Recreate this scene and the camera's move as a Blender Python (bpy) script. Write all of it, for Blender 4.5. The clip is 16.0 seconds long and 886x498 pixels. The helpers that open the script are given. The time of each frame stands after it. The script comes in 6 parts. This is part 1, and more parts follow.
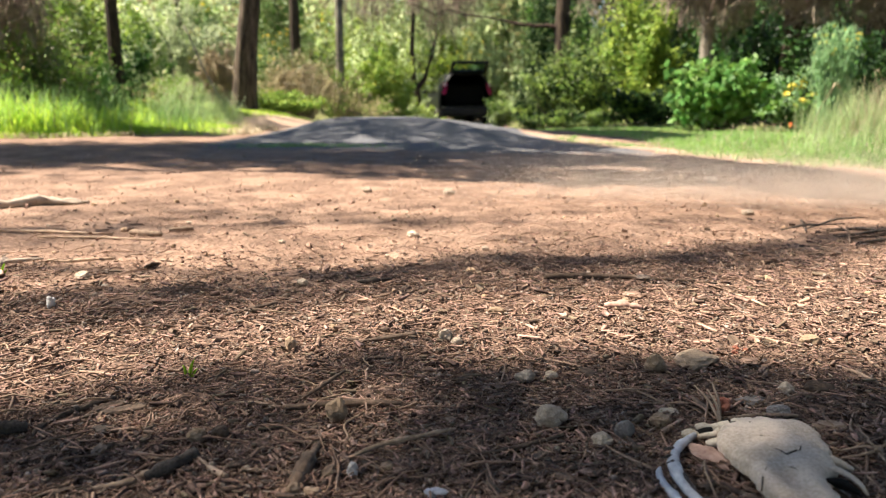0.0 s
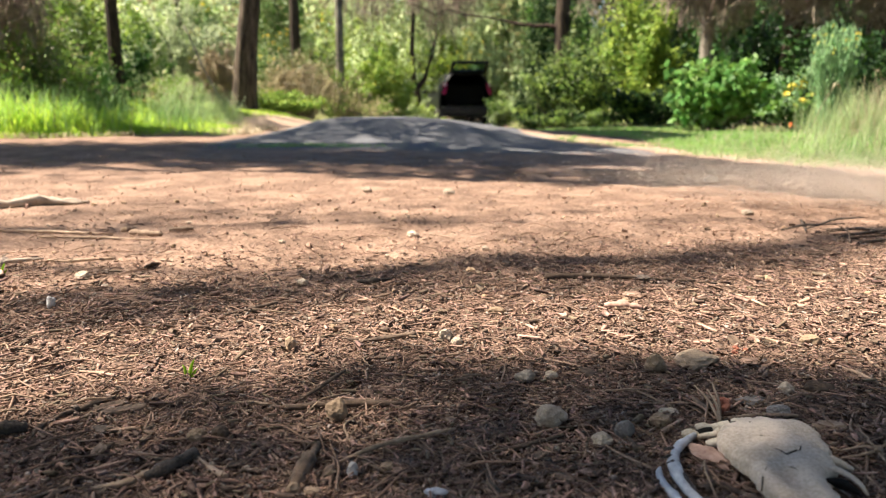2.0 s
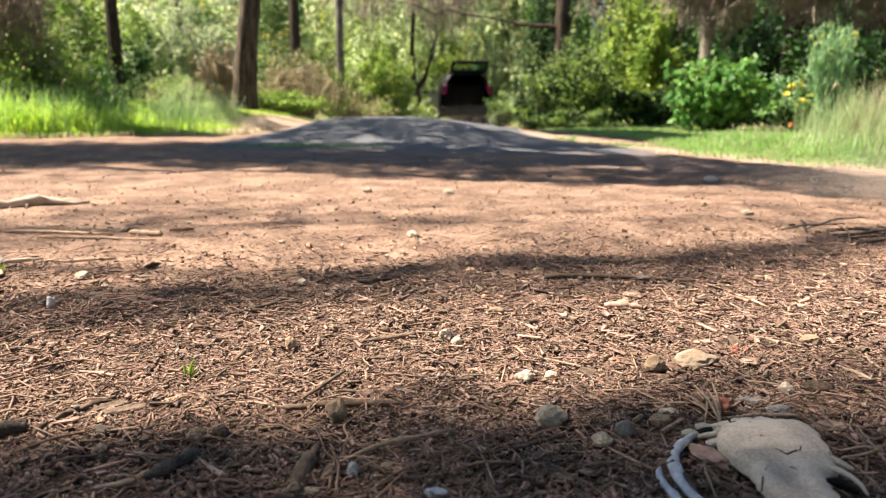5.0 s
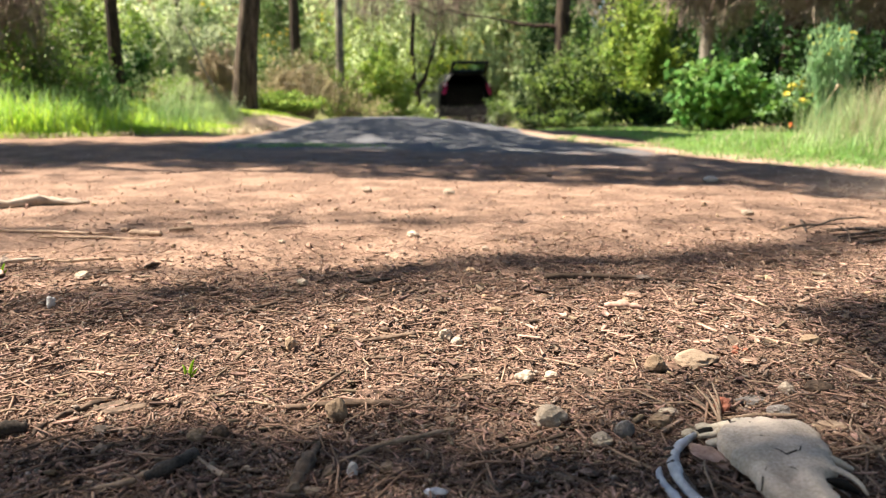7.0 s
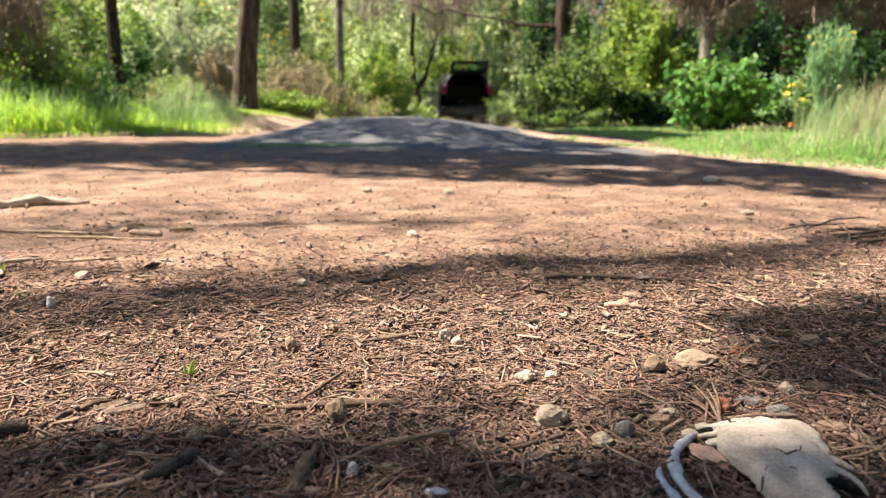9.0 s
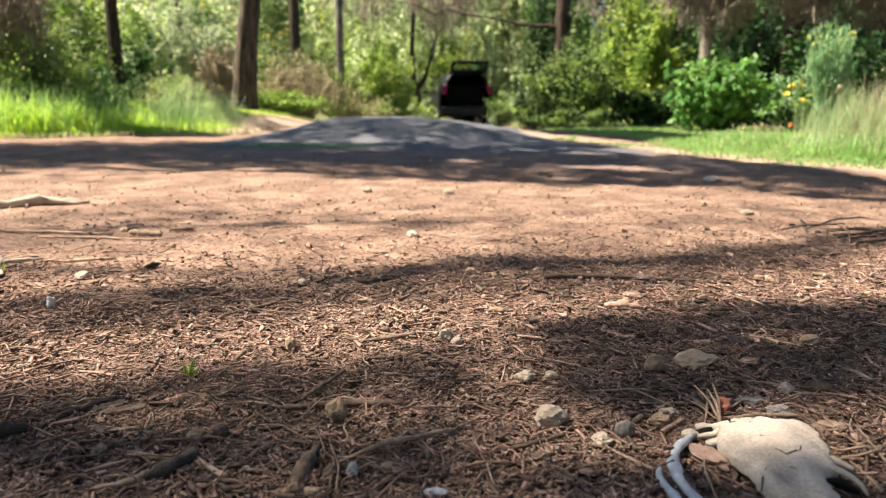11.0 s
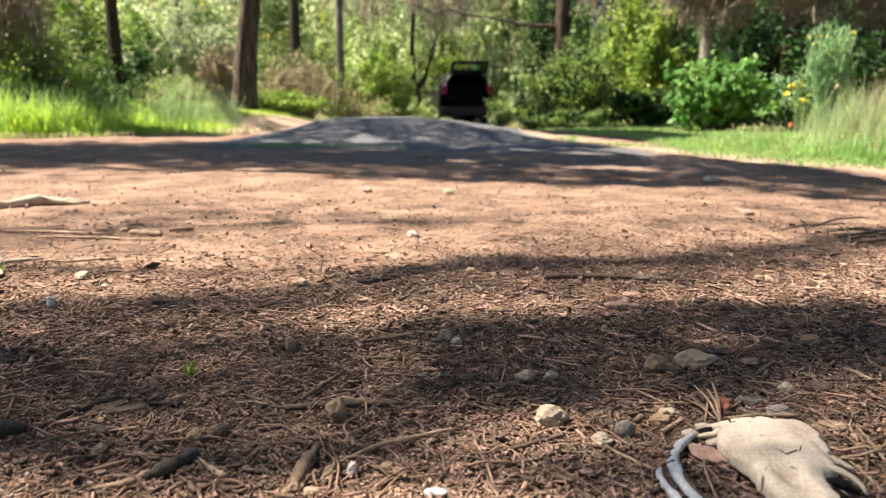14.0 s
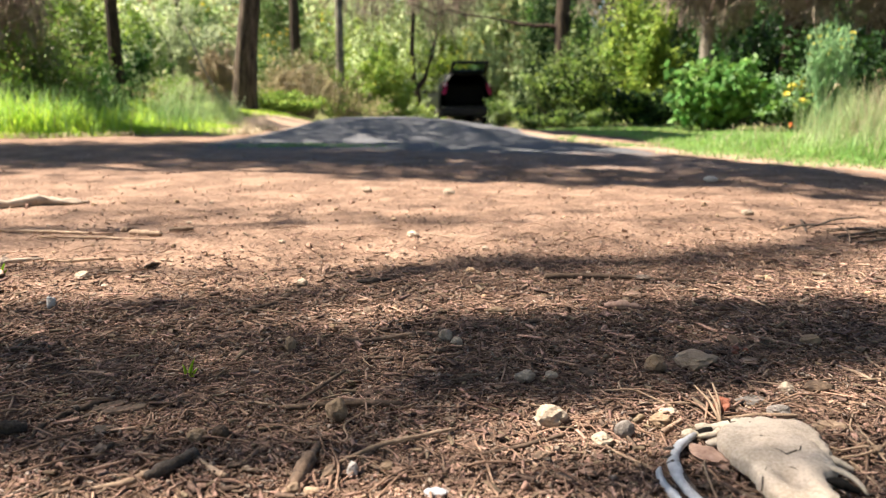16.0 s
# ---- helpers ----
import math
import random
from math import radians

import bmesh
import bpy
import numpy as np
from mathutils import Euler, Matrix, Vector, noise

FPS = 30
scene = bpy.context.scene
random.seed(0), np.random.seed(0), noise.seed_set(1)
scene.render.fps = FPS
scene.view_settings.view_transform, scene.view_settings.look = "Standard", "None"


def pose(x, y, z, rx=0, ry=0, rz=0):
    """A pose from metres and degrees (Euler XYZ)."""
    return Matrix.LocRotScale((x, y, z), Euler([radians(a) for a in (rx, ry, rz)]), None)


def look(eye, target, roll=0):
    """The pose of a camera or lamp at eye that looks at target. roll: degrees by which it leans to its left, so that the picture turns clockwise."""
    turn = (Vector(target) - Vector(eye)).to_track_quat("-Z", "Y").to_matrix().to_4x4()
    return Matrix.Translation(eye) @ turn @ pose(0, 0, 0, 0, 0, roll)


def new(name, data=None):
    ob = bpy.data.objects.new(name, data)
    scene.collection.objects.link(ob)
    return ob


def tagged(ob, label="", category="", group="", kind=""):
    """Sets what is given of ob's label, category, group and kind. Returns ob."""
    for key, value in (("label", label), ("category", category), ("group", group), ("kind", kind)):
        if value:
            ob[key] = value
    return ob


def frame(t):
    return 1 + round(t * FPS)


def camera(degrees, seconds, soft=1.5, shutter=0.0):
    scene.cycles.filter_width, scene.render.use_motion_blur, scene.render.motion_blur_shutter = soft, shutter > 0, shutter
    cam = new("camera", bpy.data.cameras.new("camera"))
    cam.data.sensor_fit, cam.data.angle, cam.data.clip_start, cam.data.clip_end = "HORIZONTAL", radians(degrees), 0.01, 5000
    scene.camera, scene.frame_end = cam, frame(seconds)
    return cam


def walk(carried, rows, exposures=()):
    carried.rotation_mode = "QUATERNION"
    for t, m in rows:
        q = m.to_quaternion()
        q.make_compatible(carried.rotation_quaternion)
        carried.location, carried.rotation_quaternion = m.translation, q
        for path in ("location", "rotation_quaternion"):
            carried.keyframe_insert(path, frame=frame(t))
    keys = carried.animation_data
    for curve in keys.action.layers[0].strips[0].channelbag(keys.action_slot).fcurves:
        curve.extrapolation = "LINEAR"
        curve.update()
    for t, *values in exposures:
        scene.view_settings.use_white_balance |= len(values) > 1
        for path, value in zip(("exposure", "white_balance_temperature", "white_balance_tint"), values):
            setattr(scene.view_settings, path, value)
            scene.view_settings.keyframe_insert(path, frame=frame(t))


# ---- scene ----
SECONDS = 16.0
cam = camera(65, SECONDS, soft=1.1)
cam.data.dof.use_dof = True
cam.data.dof.focus_distance = 0.80
cam.data.dof.aperture_fstop = 6.5
EYE = Vector((0, 0, 0.28))
TILT = 11.53
CAM_POSE = pose(EYE.x, EYE.y, EYE.z, 90 - TILT, 0, 0)
walk(cam, [(0.0, CAM_POSE), (SECONDS, CAM_POSE)])
scene.view_settings.exposure = 1.84

# ---- light ----
TO_SUN = Vector((-0.55, 0.05, 0.83)).normalized()
world = bpy.data.worlds.new("sky")
scene.world = world
world.use_nodes = True
sky = world.node_tree.nodes.new("ShaderNodeTexSky")
sky.sky_type = "NISHITA"
sky.sun_disc = False
sky.air_density, sky.dust_density, sky.ozone_density = 1.0, 0.6, 3.0
sky.sun_elevation = math.asin(TO_SUN.z)
sky.sun_rotation = math.atan2(TO_SUN.x, TO_SUN.y)
background = world.node_tree.nodes["Background"]
background.inputs["Strength"].default_value = 0.053
world.node_tree.links.new(sky.outputs["Color"], background.inputs["Color"])
sun_data = bpy.data.lights.new("sun", "SUN")
sun_data.energy = 5.0
sun_data.angle = radians(0.53)
sun_data.color = (1.0, 0.885, 0.745)
sun = new("sun", sun_data)
sun.matrix_world = look(TO_SUN * 40, (0, 0, 0))


# ---- materials ----
def surface(name, dark, light, rough=0.8, scale=8.0, fine=60.0, bump=0.3, reach=0.01, vary=0.25,
            translucent=0.0, metallic=0.0, coords="Object", spread=(0.35, 0.65), coat=0.0, tint=0.03, gloss=0.18, upright=1.0):
    """Two-scale noise between two colours, a variation from piece to piece, fine relief."""
    m = bpy.data.materials.new(name)
    m.use_nodes = True
    nt = m.node_tree
    n, link = nt.nodes, nt.links.new
    bsdf = n["Principled BSDF"]
    tc = n.new("ShaderNodeTexCoord")
    coarse = n.new("ShaderNodeTexNoise")
    coarse.inputs["Scale"].default_value = scale
    coarse.inputs["Detail"].default_value = 4
    grain = n.new("ShaderNodeTexNoise")
    grain.inputs["Scale"].default_value = fine
    grain.inputs["Detail"].default_value = 3
    for tex in (coarse, grain):
        if upright != 1.0:
            stretch = n.new("ShaderNodeMapping")
            stretch.inputs["Scale"].default_value = (1, 1, upright)
            link(tc.outputs[coords], stretch.inputs["Vector"])
            link(stretch.outputs[0], tex.inputs["Vector"])
        else:
            link(tc.outputs[coords], tex.inputs["Vector"])
    both = n.new("ShaderNodeMath")
    both.operation = "MULTIPLY_ADD"
    both.inputs[1].default_value = 0.6
    link(coarse.outputs["Fac"], both.inputs[0])
    half = n.new("ShaderNodeMath")
    half.operation = "MULTIPLY"
    half.inputs[1].default_value = 0.4
    link(grain.outputs["Fac"], half.inputs[0])
    link(half.outputs[0], both.inputs[2])
    ramp = n.new("ShaderNodeValToRGB")
    ramp.color_ramp.elements[0].position, ramp.color_ramp.elements[1].position = spread
    ramp.color_ramp.elements[0].color = (*dark, 1)
    ramp.color_ramp.elements[1].color = (*light, 1)
    link(both.outputs[0], ramp.inputs["Fac"])
    colour = ramp.outputs["Color"]
    if vary:
        geo = n.new("ShaderNodeNewGeometry")
        info = n.new("ShaderNodeObjectInfo")
        mix = n.new("ShaderNodeMath")
        mix.operation = "ADD"
        link(geo.outputs["Random Per Island"], mix.inputs[0])
        link(info.outputs["Random"], mix.inputs[1])
        frac = n.new("ShaderNodeMath")
        frac.operation = "FRACT"
        link(mix.outputs[0], frac.inputs[0])
        val = n.new("ShaderNodeMapRange")
        val.inputs["To Min"].default_value, val.inputs["To Max"].default_value = 1 - vary, 1 + vary
        link(frac.outputs[0], val.inputs["Value"])
        hue = n.new("ShaderNodeMapRange")
        hue.inputs["To Min"].default_value, hue.inputs["To Max"].default_value = 0.5 - tint, 0.5 + tint
        link(geo.outputs["Random Per Island"], hue.inputs["Value"])
        hsv = n.new("ShaderNodeHueSaturation")
        link(colour, hsv.inputs["Color"])
        link(val.outputs[0], hsv.inputs["Value"])
        link(hue.outputs[0], hsv.inputs["Hue"])
        colour = hsv.outputs["Color"]
    link(colour, bsdf.inputs["Base Color"])
    bsdf.inputs["Roughness"].default_value = rough
    bsdf.inputs["Metallic"].default_value = metallic
    bsdf.inputs["Coat Weight"].default_value = coat
    bsdf.inputs["Specular IOR Level"].default_value = gloss
    if bump:
        b = n.new("ShaderNodeBump")
        b.inputs["Strength"].default_value = bump
        b.inputs["Distance"].default_value = reach
        link(both.outputs[0], b.inputs["Height"])
        link(b.outputs["Normal"], bsdf.inputs["Normal"])
    if translucent:
        tl = n.new("ShaderNodeBsdfTranslucent")
        link(colour, tl.inputs["Color"])
        ms = n.new("ShaderNodeMixShader")
        ms.inputs[0].default_value = translucent
        link(bsdf.outputs[0], ms.inputs[1])
        link(tl.outputs[0], ms.inputs[2])
        link(ms.outputs[0], n["Material Output"].inputs["Surface"])
    return m


def leaf_material(name, dark, light, vary=0.35, translucent=0.45, rough=0.5, tint=0.02):
    return surface(name, dark, light, rough, 1.5, 9.0, 0, 0.01, vary, translucent, tint=tint, gloss=0.25)


LITTER = surface("pine_litter", (0.065, 0.040, 0.030), (0.46, 0.300, 0.225), 0.9, 40, 400, 0.6, 0.004, 0.32, tint=0.012, spread=(0.36, 0.64))
NEEDLE = surface("dry_pine_needle", (0.11, 0.064, 0.046), (0.37, 0.24, 0.17), 0.65, 20, 300, 0.2, 0.001, 0.35, tint=0.010)
PEBBLE = surface("pale_limestone", (0.29, 0.225, 0.17), (0.54, 0.44, 0.35), 0.9, 60, 500, 0.7, 0.002, 0.2)
GREY_STONE = surface("grey_stone", (0.15, 0.13, 0.12), (0.33, 0.29, 0.26), 0.9, 60, 500, 0.7, 0.002, 0.2)
BARK_CHIP = surface("bark_chip", (0.06, 0.042, 0.033), (0.22, 0.15, 0.11), 0.85, 60, 300, 0.8, 0.002, 0.3)
DARK_WOOD = surface("dark_twig_bark", (0.035, 0.028, 0.024), (0.12, 0.095, 0.08), 0.85, 50, 400, 0.8, 0.002, 0.2)
PALE_WOOD = surface("pale_twig_wood", (0.19, 0.127, 0.088), (0.42, 0.300, 0.215), 0.75, 40, 300, 0.5, 0.001, 0.2)
BONE = surface("weathered_bone", (0.30, 0.245, 0.185), (0.60, 0.515, 0.42), 0.85, 26, 420, 0.7, 0.0018, 0.06, spread=(0.30, 0.60))
BONE_GREY = surface("grey_bone", (0.29, 0.30, 0.33), (0.57, 0.58, 0.61), 0.35, 30, 200, 0.2, 0.001, 0.05)
PINK_SHARD = surface("pinkish_leaf_shard", (0.24, 0.135, 0.105), (0.46, 0.31, 0.25), 0.6, 50, 300, 0.3, 0.001, 0.1)
BARK = surface("pine_bark", (0.012, 0.009, 0.008), (0.10, 0.066, 0.05), 0.92, 22, 70, 1.0, 0.03, 0.12, upright=0.16)
BARK_RED = surface("reddish_pine_bark", (0.020, 0.014, 0.011), (0.17, 0.118, 0.092), 0.92, 22, 70, 1.0, 0.03, 0.12, upright=0.14, spread=(0.38, 0.62))
GREY_BARK = surface("grey_bark", (0.09, 0.075, 0.065), (0.30, 0.26, 0.22), 0.92, 5, 45, 1.0, 0.02, 0.12)
DEAD = surface("dead_twigs", (0.15, 0.118, 0.092), (0.40, 0.325, 0.255), 0.9, 3, 40, 0.2, 0.004, 0.35)
GRASS_SUN = leaf_material("fresh_grass", (0.24, 0.41, 0.03), (0.50, 0.68, 0.08), 0.35, 0.55)
GRASS_PALE = leaf_material("pale_grass", (0.15, 0.29, 0.075), (0.31, 0.46, 0.17))
GRASS_SOFT = leaf_material("soft_green_grass", (0.16, 0.31, 0.065), (0.33, 0.50, 0.15), 0.3, 0.55)
GRASS_HAZE = leaf_material("faded_grass", (0.28, 0.38, 0.16), (0.50, 0.59, 0.31), 0.3, 0.55)
STRAW = leaf_material("dry_straw", (0.32, 0.26, 0.16), (0.54, 0.46, 0.32), 0.25, 0.3)
L_BRIGHT = leaf_material("bright_leaves", (0.16, 0.28, 0.045), (0.36, 0.48, 0.11), 0.35, 0.38)
L_LIME = leaf_material("lime_leaves", (0.17, 0.26, 0.035), (0.40, 0.50, 0.10), 0.35, 0.5)
L_GREEN = leaf_material("green_leaves", (0.07, 0.17, 0.03), (0.18, 0.33, 0.06), 0.35, 0.28)
# Near-black green: shade of thickets and hollows is put into this leaf colour.
L_DARK = leaf_material("shade_dark_leaves", (0.010, 0.030, 0.008), (0.036, 0.085, 0.020), 0.35, 0.2)
L_DEEP = leaf_material("deep_green_leaves", (0.035, 0.10, 0.02), (0.10, 0.22, 0.045), 0.35, 0.22)
L_OLIVE = leaf_material("olive_leaves", (0.10, 0.145, 0.045), (0.24, 0.32, 0.12), 0.35, 0.28)
L_BROWN = leaf_material("brown_leaves", (0.25, 0.215, 0.105), (0.50, 0.44, 0.25), 0.3, 0.4)
L_GREY = leaf_material("grey_green_leaves", (0.31, 0.38, 0.20), (0.57, 0.62, 0.40), 0.3, 0.55)
L_PINE = leaf_material("pine_needles", (0.035, 0.07, 0.02), (0.10, 0.16, 0.05), 0.3, 0.25)
# Pale, washed green: the far wood's haze is put into this leaf colour.
L_FAR = leaf_material("haze_pale_leaves", (0.36, 0.45, 0.20), (0.64, 0.72, 0.42), 0.4, 0.55)
L_BRAMBLE = leaf_material("bramble_leaves", (0.09, 0.22, 0.045), (0.25, 0.44, 0.13), 0.35, 0.40)
L_BROOM = leaf_material("broom_twigs", (0.24, 0.42, 0.20), (0.48, 0.68, 0.38), 0.2, 0.5)
PETAL = leaf_material("yellow_petals", (0.78, 0.56, 0.05), (0.92, 0.76, 0.16), 0.15, 0.3)
POPPY = leaf_material("poppy_petals", (0.62, 0.16, 0.05), (0.78, 0.28, 0.10), 0.1, 0.3)

DUST = surface("road_dust", (0.68, 0.59, 0.50), (0.80, 0.71, 0.62), 1.0, 2, 20, 0, 0.01, 0.1, 0.5)
PAINT = surface("black_car_paint", (0.004, 0.005, 0.006), (0.008, 0.009, 0.011), 0.42, 3, 200, 0.02, 0.001, 0, gloss=0.12)
PLASTIC = surface("black_plastic", (0.012, 0.012, 0.013), (0.03, 0.03, 0.032), 0.6, 10, 300, 0.1, 0.001, 0)
CLOTH = surface("dark_trim_cloth", (0.003, 0.003, 0.003), (0.008, 0.008, 0.008), 0.95, 20, 300, 0.1, 0.002, 0)
RUBBER = surface("tyre_rubber", (0.012, 0.012, 0.012), (0.035, 0.033, 0.03), 0.85, 20, 200, 0.3, 0.003, 0)
ALLOY = surface("wheel_alloy", (0.06, 0.06, 0.06), (0.12, 0.12, 0.12), 0.5, 20, 200, 0.05, 0.001, 0, metallic=0.9)
LAMP_RED = surface("red_lamp_lens", (0.22, 0.006, 0.05), (0.36, 0.012, 0.09), 0.12, 20, 100, 0.05, 0.001, 0, coat=1.0, gloss=0.5)
# Pale colour painted for the glint on the tail lamps.
LAMP_GLINT = surface("pale_glint_lens", (0.55, 0.45, 0.52), (0.75, 0.70, 0.74), 0.1, 20, 100, 0.05, 0.001, 0, coat=1.0, gloss=0.5)
GLASS_DARK = surface("dark_glass", (0.006, 0.008, 0.008), (0.012, 0.014, 0.014), 0.06, 3, 200, 0, 0.001, 0, gloss=0.5)


def glass_material():
    """A thin green-tinted pane: lets most light straight through, with a faint gloss."""
    m = bpy.data.materials.new("tinted_glass")
    m.use_nodes = True
    n, link = m.node_tree.nodes, m.node_tree.links.new
    n.remove(n["Principled BSDF"])
    clear, gloss, both = n.new("ShaderNodeBsdfTransparent"), n.new("ShaderNodeBsdfGlossy"), n.new("ShaderNodeMixShader")
    clear.inputs["Color"].default_value = (0.80, 0.95, 0.84, 1)
    gloss.inputs["Roughness"].default_value = 0.04
    both.inputs[0].default_value = 0.22
    link(clear.outputs[0], both.inputs[1])
    link(gloss.outputs[0], both.inputs[2])
    link(both.outputs[0], n["Material Output"].inputs["Surface"])
    return m


GLASS = glass_material()


def ground_material():
    """Reddish needle litter, grey gravel on the track, green-brown soil under the verges."""
    m = bpy.data.materials.new("forest_ground")
    m.use_nodes = True
    nt = m.node_tree
    n, link = nt.nodes, nt.links.new
    bsdf = n["Principled BSDF"]
    tc = n.new("ShaderNodeTexCoord")

    def noisy(scale, detail=5.0):
        t = n.new("ShaderNodeTexNoise")
        t.inputs["Scale"].default_value = scale
        t.inputs["Detail"].default_value = detail
        link(tc.outputs["Object"], t.inputs["Vector"])
        return t.outputs["Fac"]

    def ramp(fac, stops):
        r = n.new("ShaderNodeValToRGB")
        while len(r.color_ramp.elements) < len(stops):
            r.color_ramp.elements.new(0.5)
        for e, (p, c) in zip(r.color_ramp.elements, stops):
            e.position, e.color = p, (*c, 1)
        link(fac, r.inputs["Fac"])
        return r.outputs["Color"]

    def blend(fac, a, b):
        x = n.new("ShaderNodeMix")
        x.data_type = "RGBA"
        link(fac, x.inputs["Factor"])
        link(a, x.inputs[6])
        link(b, x.inputs[7])
        return x.outputs[2]

    def mask(attr, jitter, amount):
        a = n.new("ShaderNodeAttribute")
        a.attribute_name = attr
        s = n.new("ShaderNodeMath")
        s.operation = "MULTIPLY_ADD"
        s.inputs[1].default_value = amount
        link(jitter, s.inputs[0])
        link(a.outputs["Fac"], s.inputs[2])
        r = n.new("ShaderNodeMapRange")
        r.inputs["From Min"].default_value = 0.35 + amount / 2
        r.inputs["From Max"].default_value = 0.65 + amount / 2
        link(s.outputs[0], r.inputs["Value"])
        return r.outputs[0]

    coarse, mid, fine = noisy(2.2), noisy(14), noisy(130, 6)
    earth = blend(coarse, ramp(fine, [(0.3, (0.10, 0.055, 0.034)), (0.5, (0.255, 0.163, 0.117)), (0.72, (0.44, 0.315, 0.237))]),
                  ramp(mid, [(0.3, (0.18, 0.106, 0.073)), (0.7, (0.38, 0.268, 0.198))]))
    gravel = ramp(fine, [(0.3, (0.06, 0.062, 0.068)), (0.55, (0.12, 0.123, 0.132)), (0.75, (0.25, 0.245, 0.243))])
    soil = blend(mid, ramp(fine, [(0.3, (0.10, 0.09, 0.04)), (0.7, (0.30, 0.24, 0.13))]),
                 ramp(fine, [(0.3, (0.07, 0.11, 0.03)), (0.7, (0.20, 0.24, 0.08))]))
    streaks = n.new("ShaderNodeTexNoise")
    streaks.inputs["Scale"].default_value = 5.0
    streaks.inputs["Detail"].default_value = 7
    streaks.inputs["Roughness"].default_value = 0.65
    link(tc.outputs["Object"], streaks.inputs["Vector"])
    dark_earth = ramp(fine, [(0.3, (0.055, 0.033, 0.024)), (0.7, (0.28, 0.184, 0.133))])
    patches = ramp(streaks.outputs["Fac"], [(0.44, (1, 1, 1)), (0.60, (0, 0, 0))])
    earth = blend(patches, earth, dark_earth)
    # Dark ramp: shade in gaps between litter chips is put into the colour.
    darkened = ramp(fine, [(0.35, (0.026, 0.0165, 0.0125)), (0.7, (0.27, 0.176, 0.131))])
    earth = blend(mask("litter", mid, 0.5), earth, darkened)
    col = blend(mask("gravel", mid, 0.5), earth, gravel)
    col = blend(mask("verge", mid, 0.5), col, soil)
    sandy = ramp(fine, [(0.3, (0.23, 0.155, 0.11)), (0.7, (0.41, 0.305, 0.225))])
    col = blend(mask("sand", mid, 0.5), col, sandy)
    link(col, bsdf.inputs["Base Color"])
    bsdf.inputs["Roughness"].default_value = 0.95
    bsdf.inputs["Specular IOR Level"].default_value = 0.1
    b = n.new("ShaderNodeBump")
    b.inputs["Strength"].default_value = 0.8
    b.inputs["Distance"].default_value = 0.006
    link(fine, b.inputs["Height"])
    b2 = n.new("ShaderNodeBump")
    b2.inputs["Strength"].default_value = 0.6
    b2.inputs["Distance"].default_value = 0.03
    link(mid, b2.inputs["Height"])
    link(b.outputs["Normal"], b2.inputs["Normal"])
    link(b2.outputs["Normal"], bsdf.inputs["Normal"])
    return m


GROUND = ground_material()
rng = np.random.default_rng(7)


# ---- mesh helpers ----
def raw(name, v, f, material, smooth=False):
    """A mesh from arrays of vertices and of equal-sided faces."""
    v, f = np.asarray(v, np.float32), np.asarray(f, np.int32)
    me = bpy.data.meshes.new(name)
    k = f.shape[1]
    me.vertices.add(len(v))
    me.vertices.foreach_set("co", v.ravel())
    me.loops.add(f.size)
    me.loops.foreach_set("vertex_index", f.ravel())
    me.polygons.add(len(f))
    me.polygons.foreach_set("loop_start", np.arange(0, f.size, k, dtype=np.int32))
    if smooth:
        me.polygons.foreach_set("use_smooth", np.ones(len(f), bool))
    me.update(calc_edges=True)
    me.materials.append(material)
    return me


def mesh_part(name, me, parent, label=""):
    ob = new(name, me)
    ob.parent = parent
    return tagged(ob, label) if label else ob


def part(name, bm, material, parent, label="", smooth=False):
    me = bpy.data.meshes.new(name)
    if smooth:
        for f in bm.faces:
            f.smooth = True
    bm.to_mesh(me)
    bm.free()
    me.materials.append(material)
    return mesh_part(name, me, parent, label)


def thing(name, m, label, category, group="", kind=""):
    ob = new(name)
    ob.empty_display_size = 0.1
    ob.matrix_world = m
    return tagged(ob, label, category, group, kind)


def join(pieces):
    vs, fs, off = [], [], 0
    for v, f in pieces:
        vs.append(v)
        fs.append(np.asarray(f) + off)
        off += len(v)
    return np.concatenate(vs), np.concatenate(fs)


def tube(pts, radii, sides=6, rough=0.0, ridge=0.0):
    """A tapered tube of quads along a line of points."""
    pts = np.asarray(pts, float)
    radii = np.asarray(radii, float)
    n = len(pts)
    tan = np.gradient(pts, axis=0)
    tan /= np.linalg.norm(tan, axis=1)[:, None] + 1e-9
    ref = np.where(np.abs(tan[:, 2:3]) < 0.9, np.array([[0, 0, 1.0]]), np.array([[1.0, 0, 0]]))
    a = np.cross(tan, ref)
    a /= np.linalg.norm(a, axis=1)[:, None] + 1e-9
    b = np.cross(tan, a)
    ang = np.linspace(0, 2 * np.pi, sides, endpoint=False)
    ring = a[:, None] * np.cos(ang)[None, :, None] + b[:, None] * np.sin(ang)[None, :, None]
    r = radii[:, None] * (1 + rough * rng.uniform(-1, 1, (n, sides)))
    if ridge:
        r = r * (1 + ridge * rng.uniform(-1, 1, (1, sides)) + 0.5 * ridge * np.repeat(rng.uniform(-1, 1, (n // 3 + 1, sides)), 3, 0)[:n])
    v = (pts[:, None] + ring * r[:, :, None]).reshape(-1, 3)
    i = np.arange(n - 1)[:, None] * sides
    j = np.arange(sides)[None]
    k = (j + 1) % sides
    f = np.stack([i + j, i + k, i + sides + k, i + sides + j], -1).reshape(-1, 4)
    return v, f


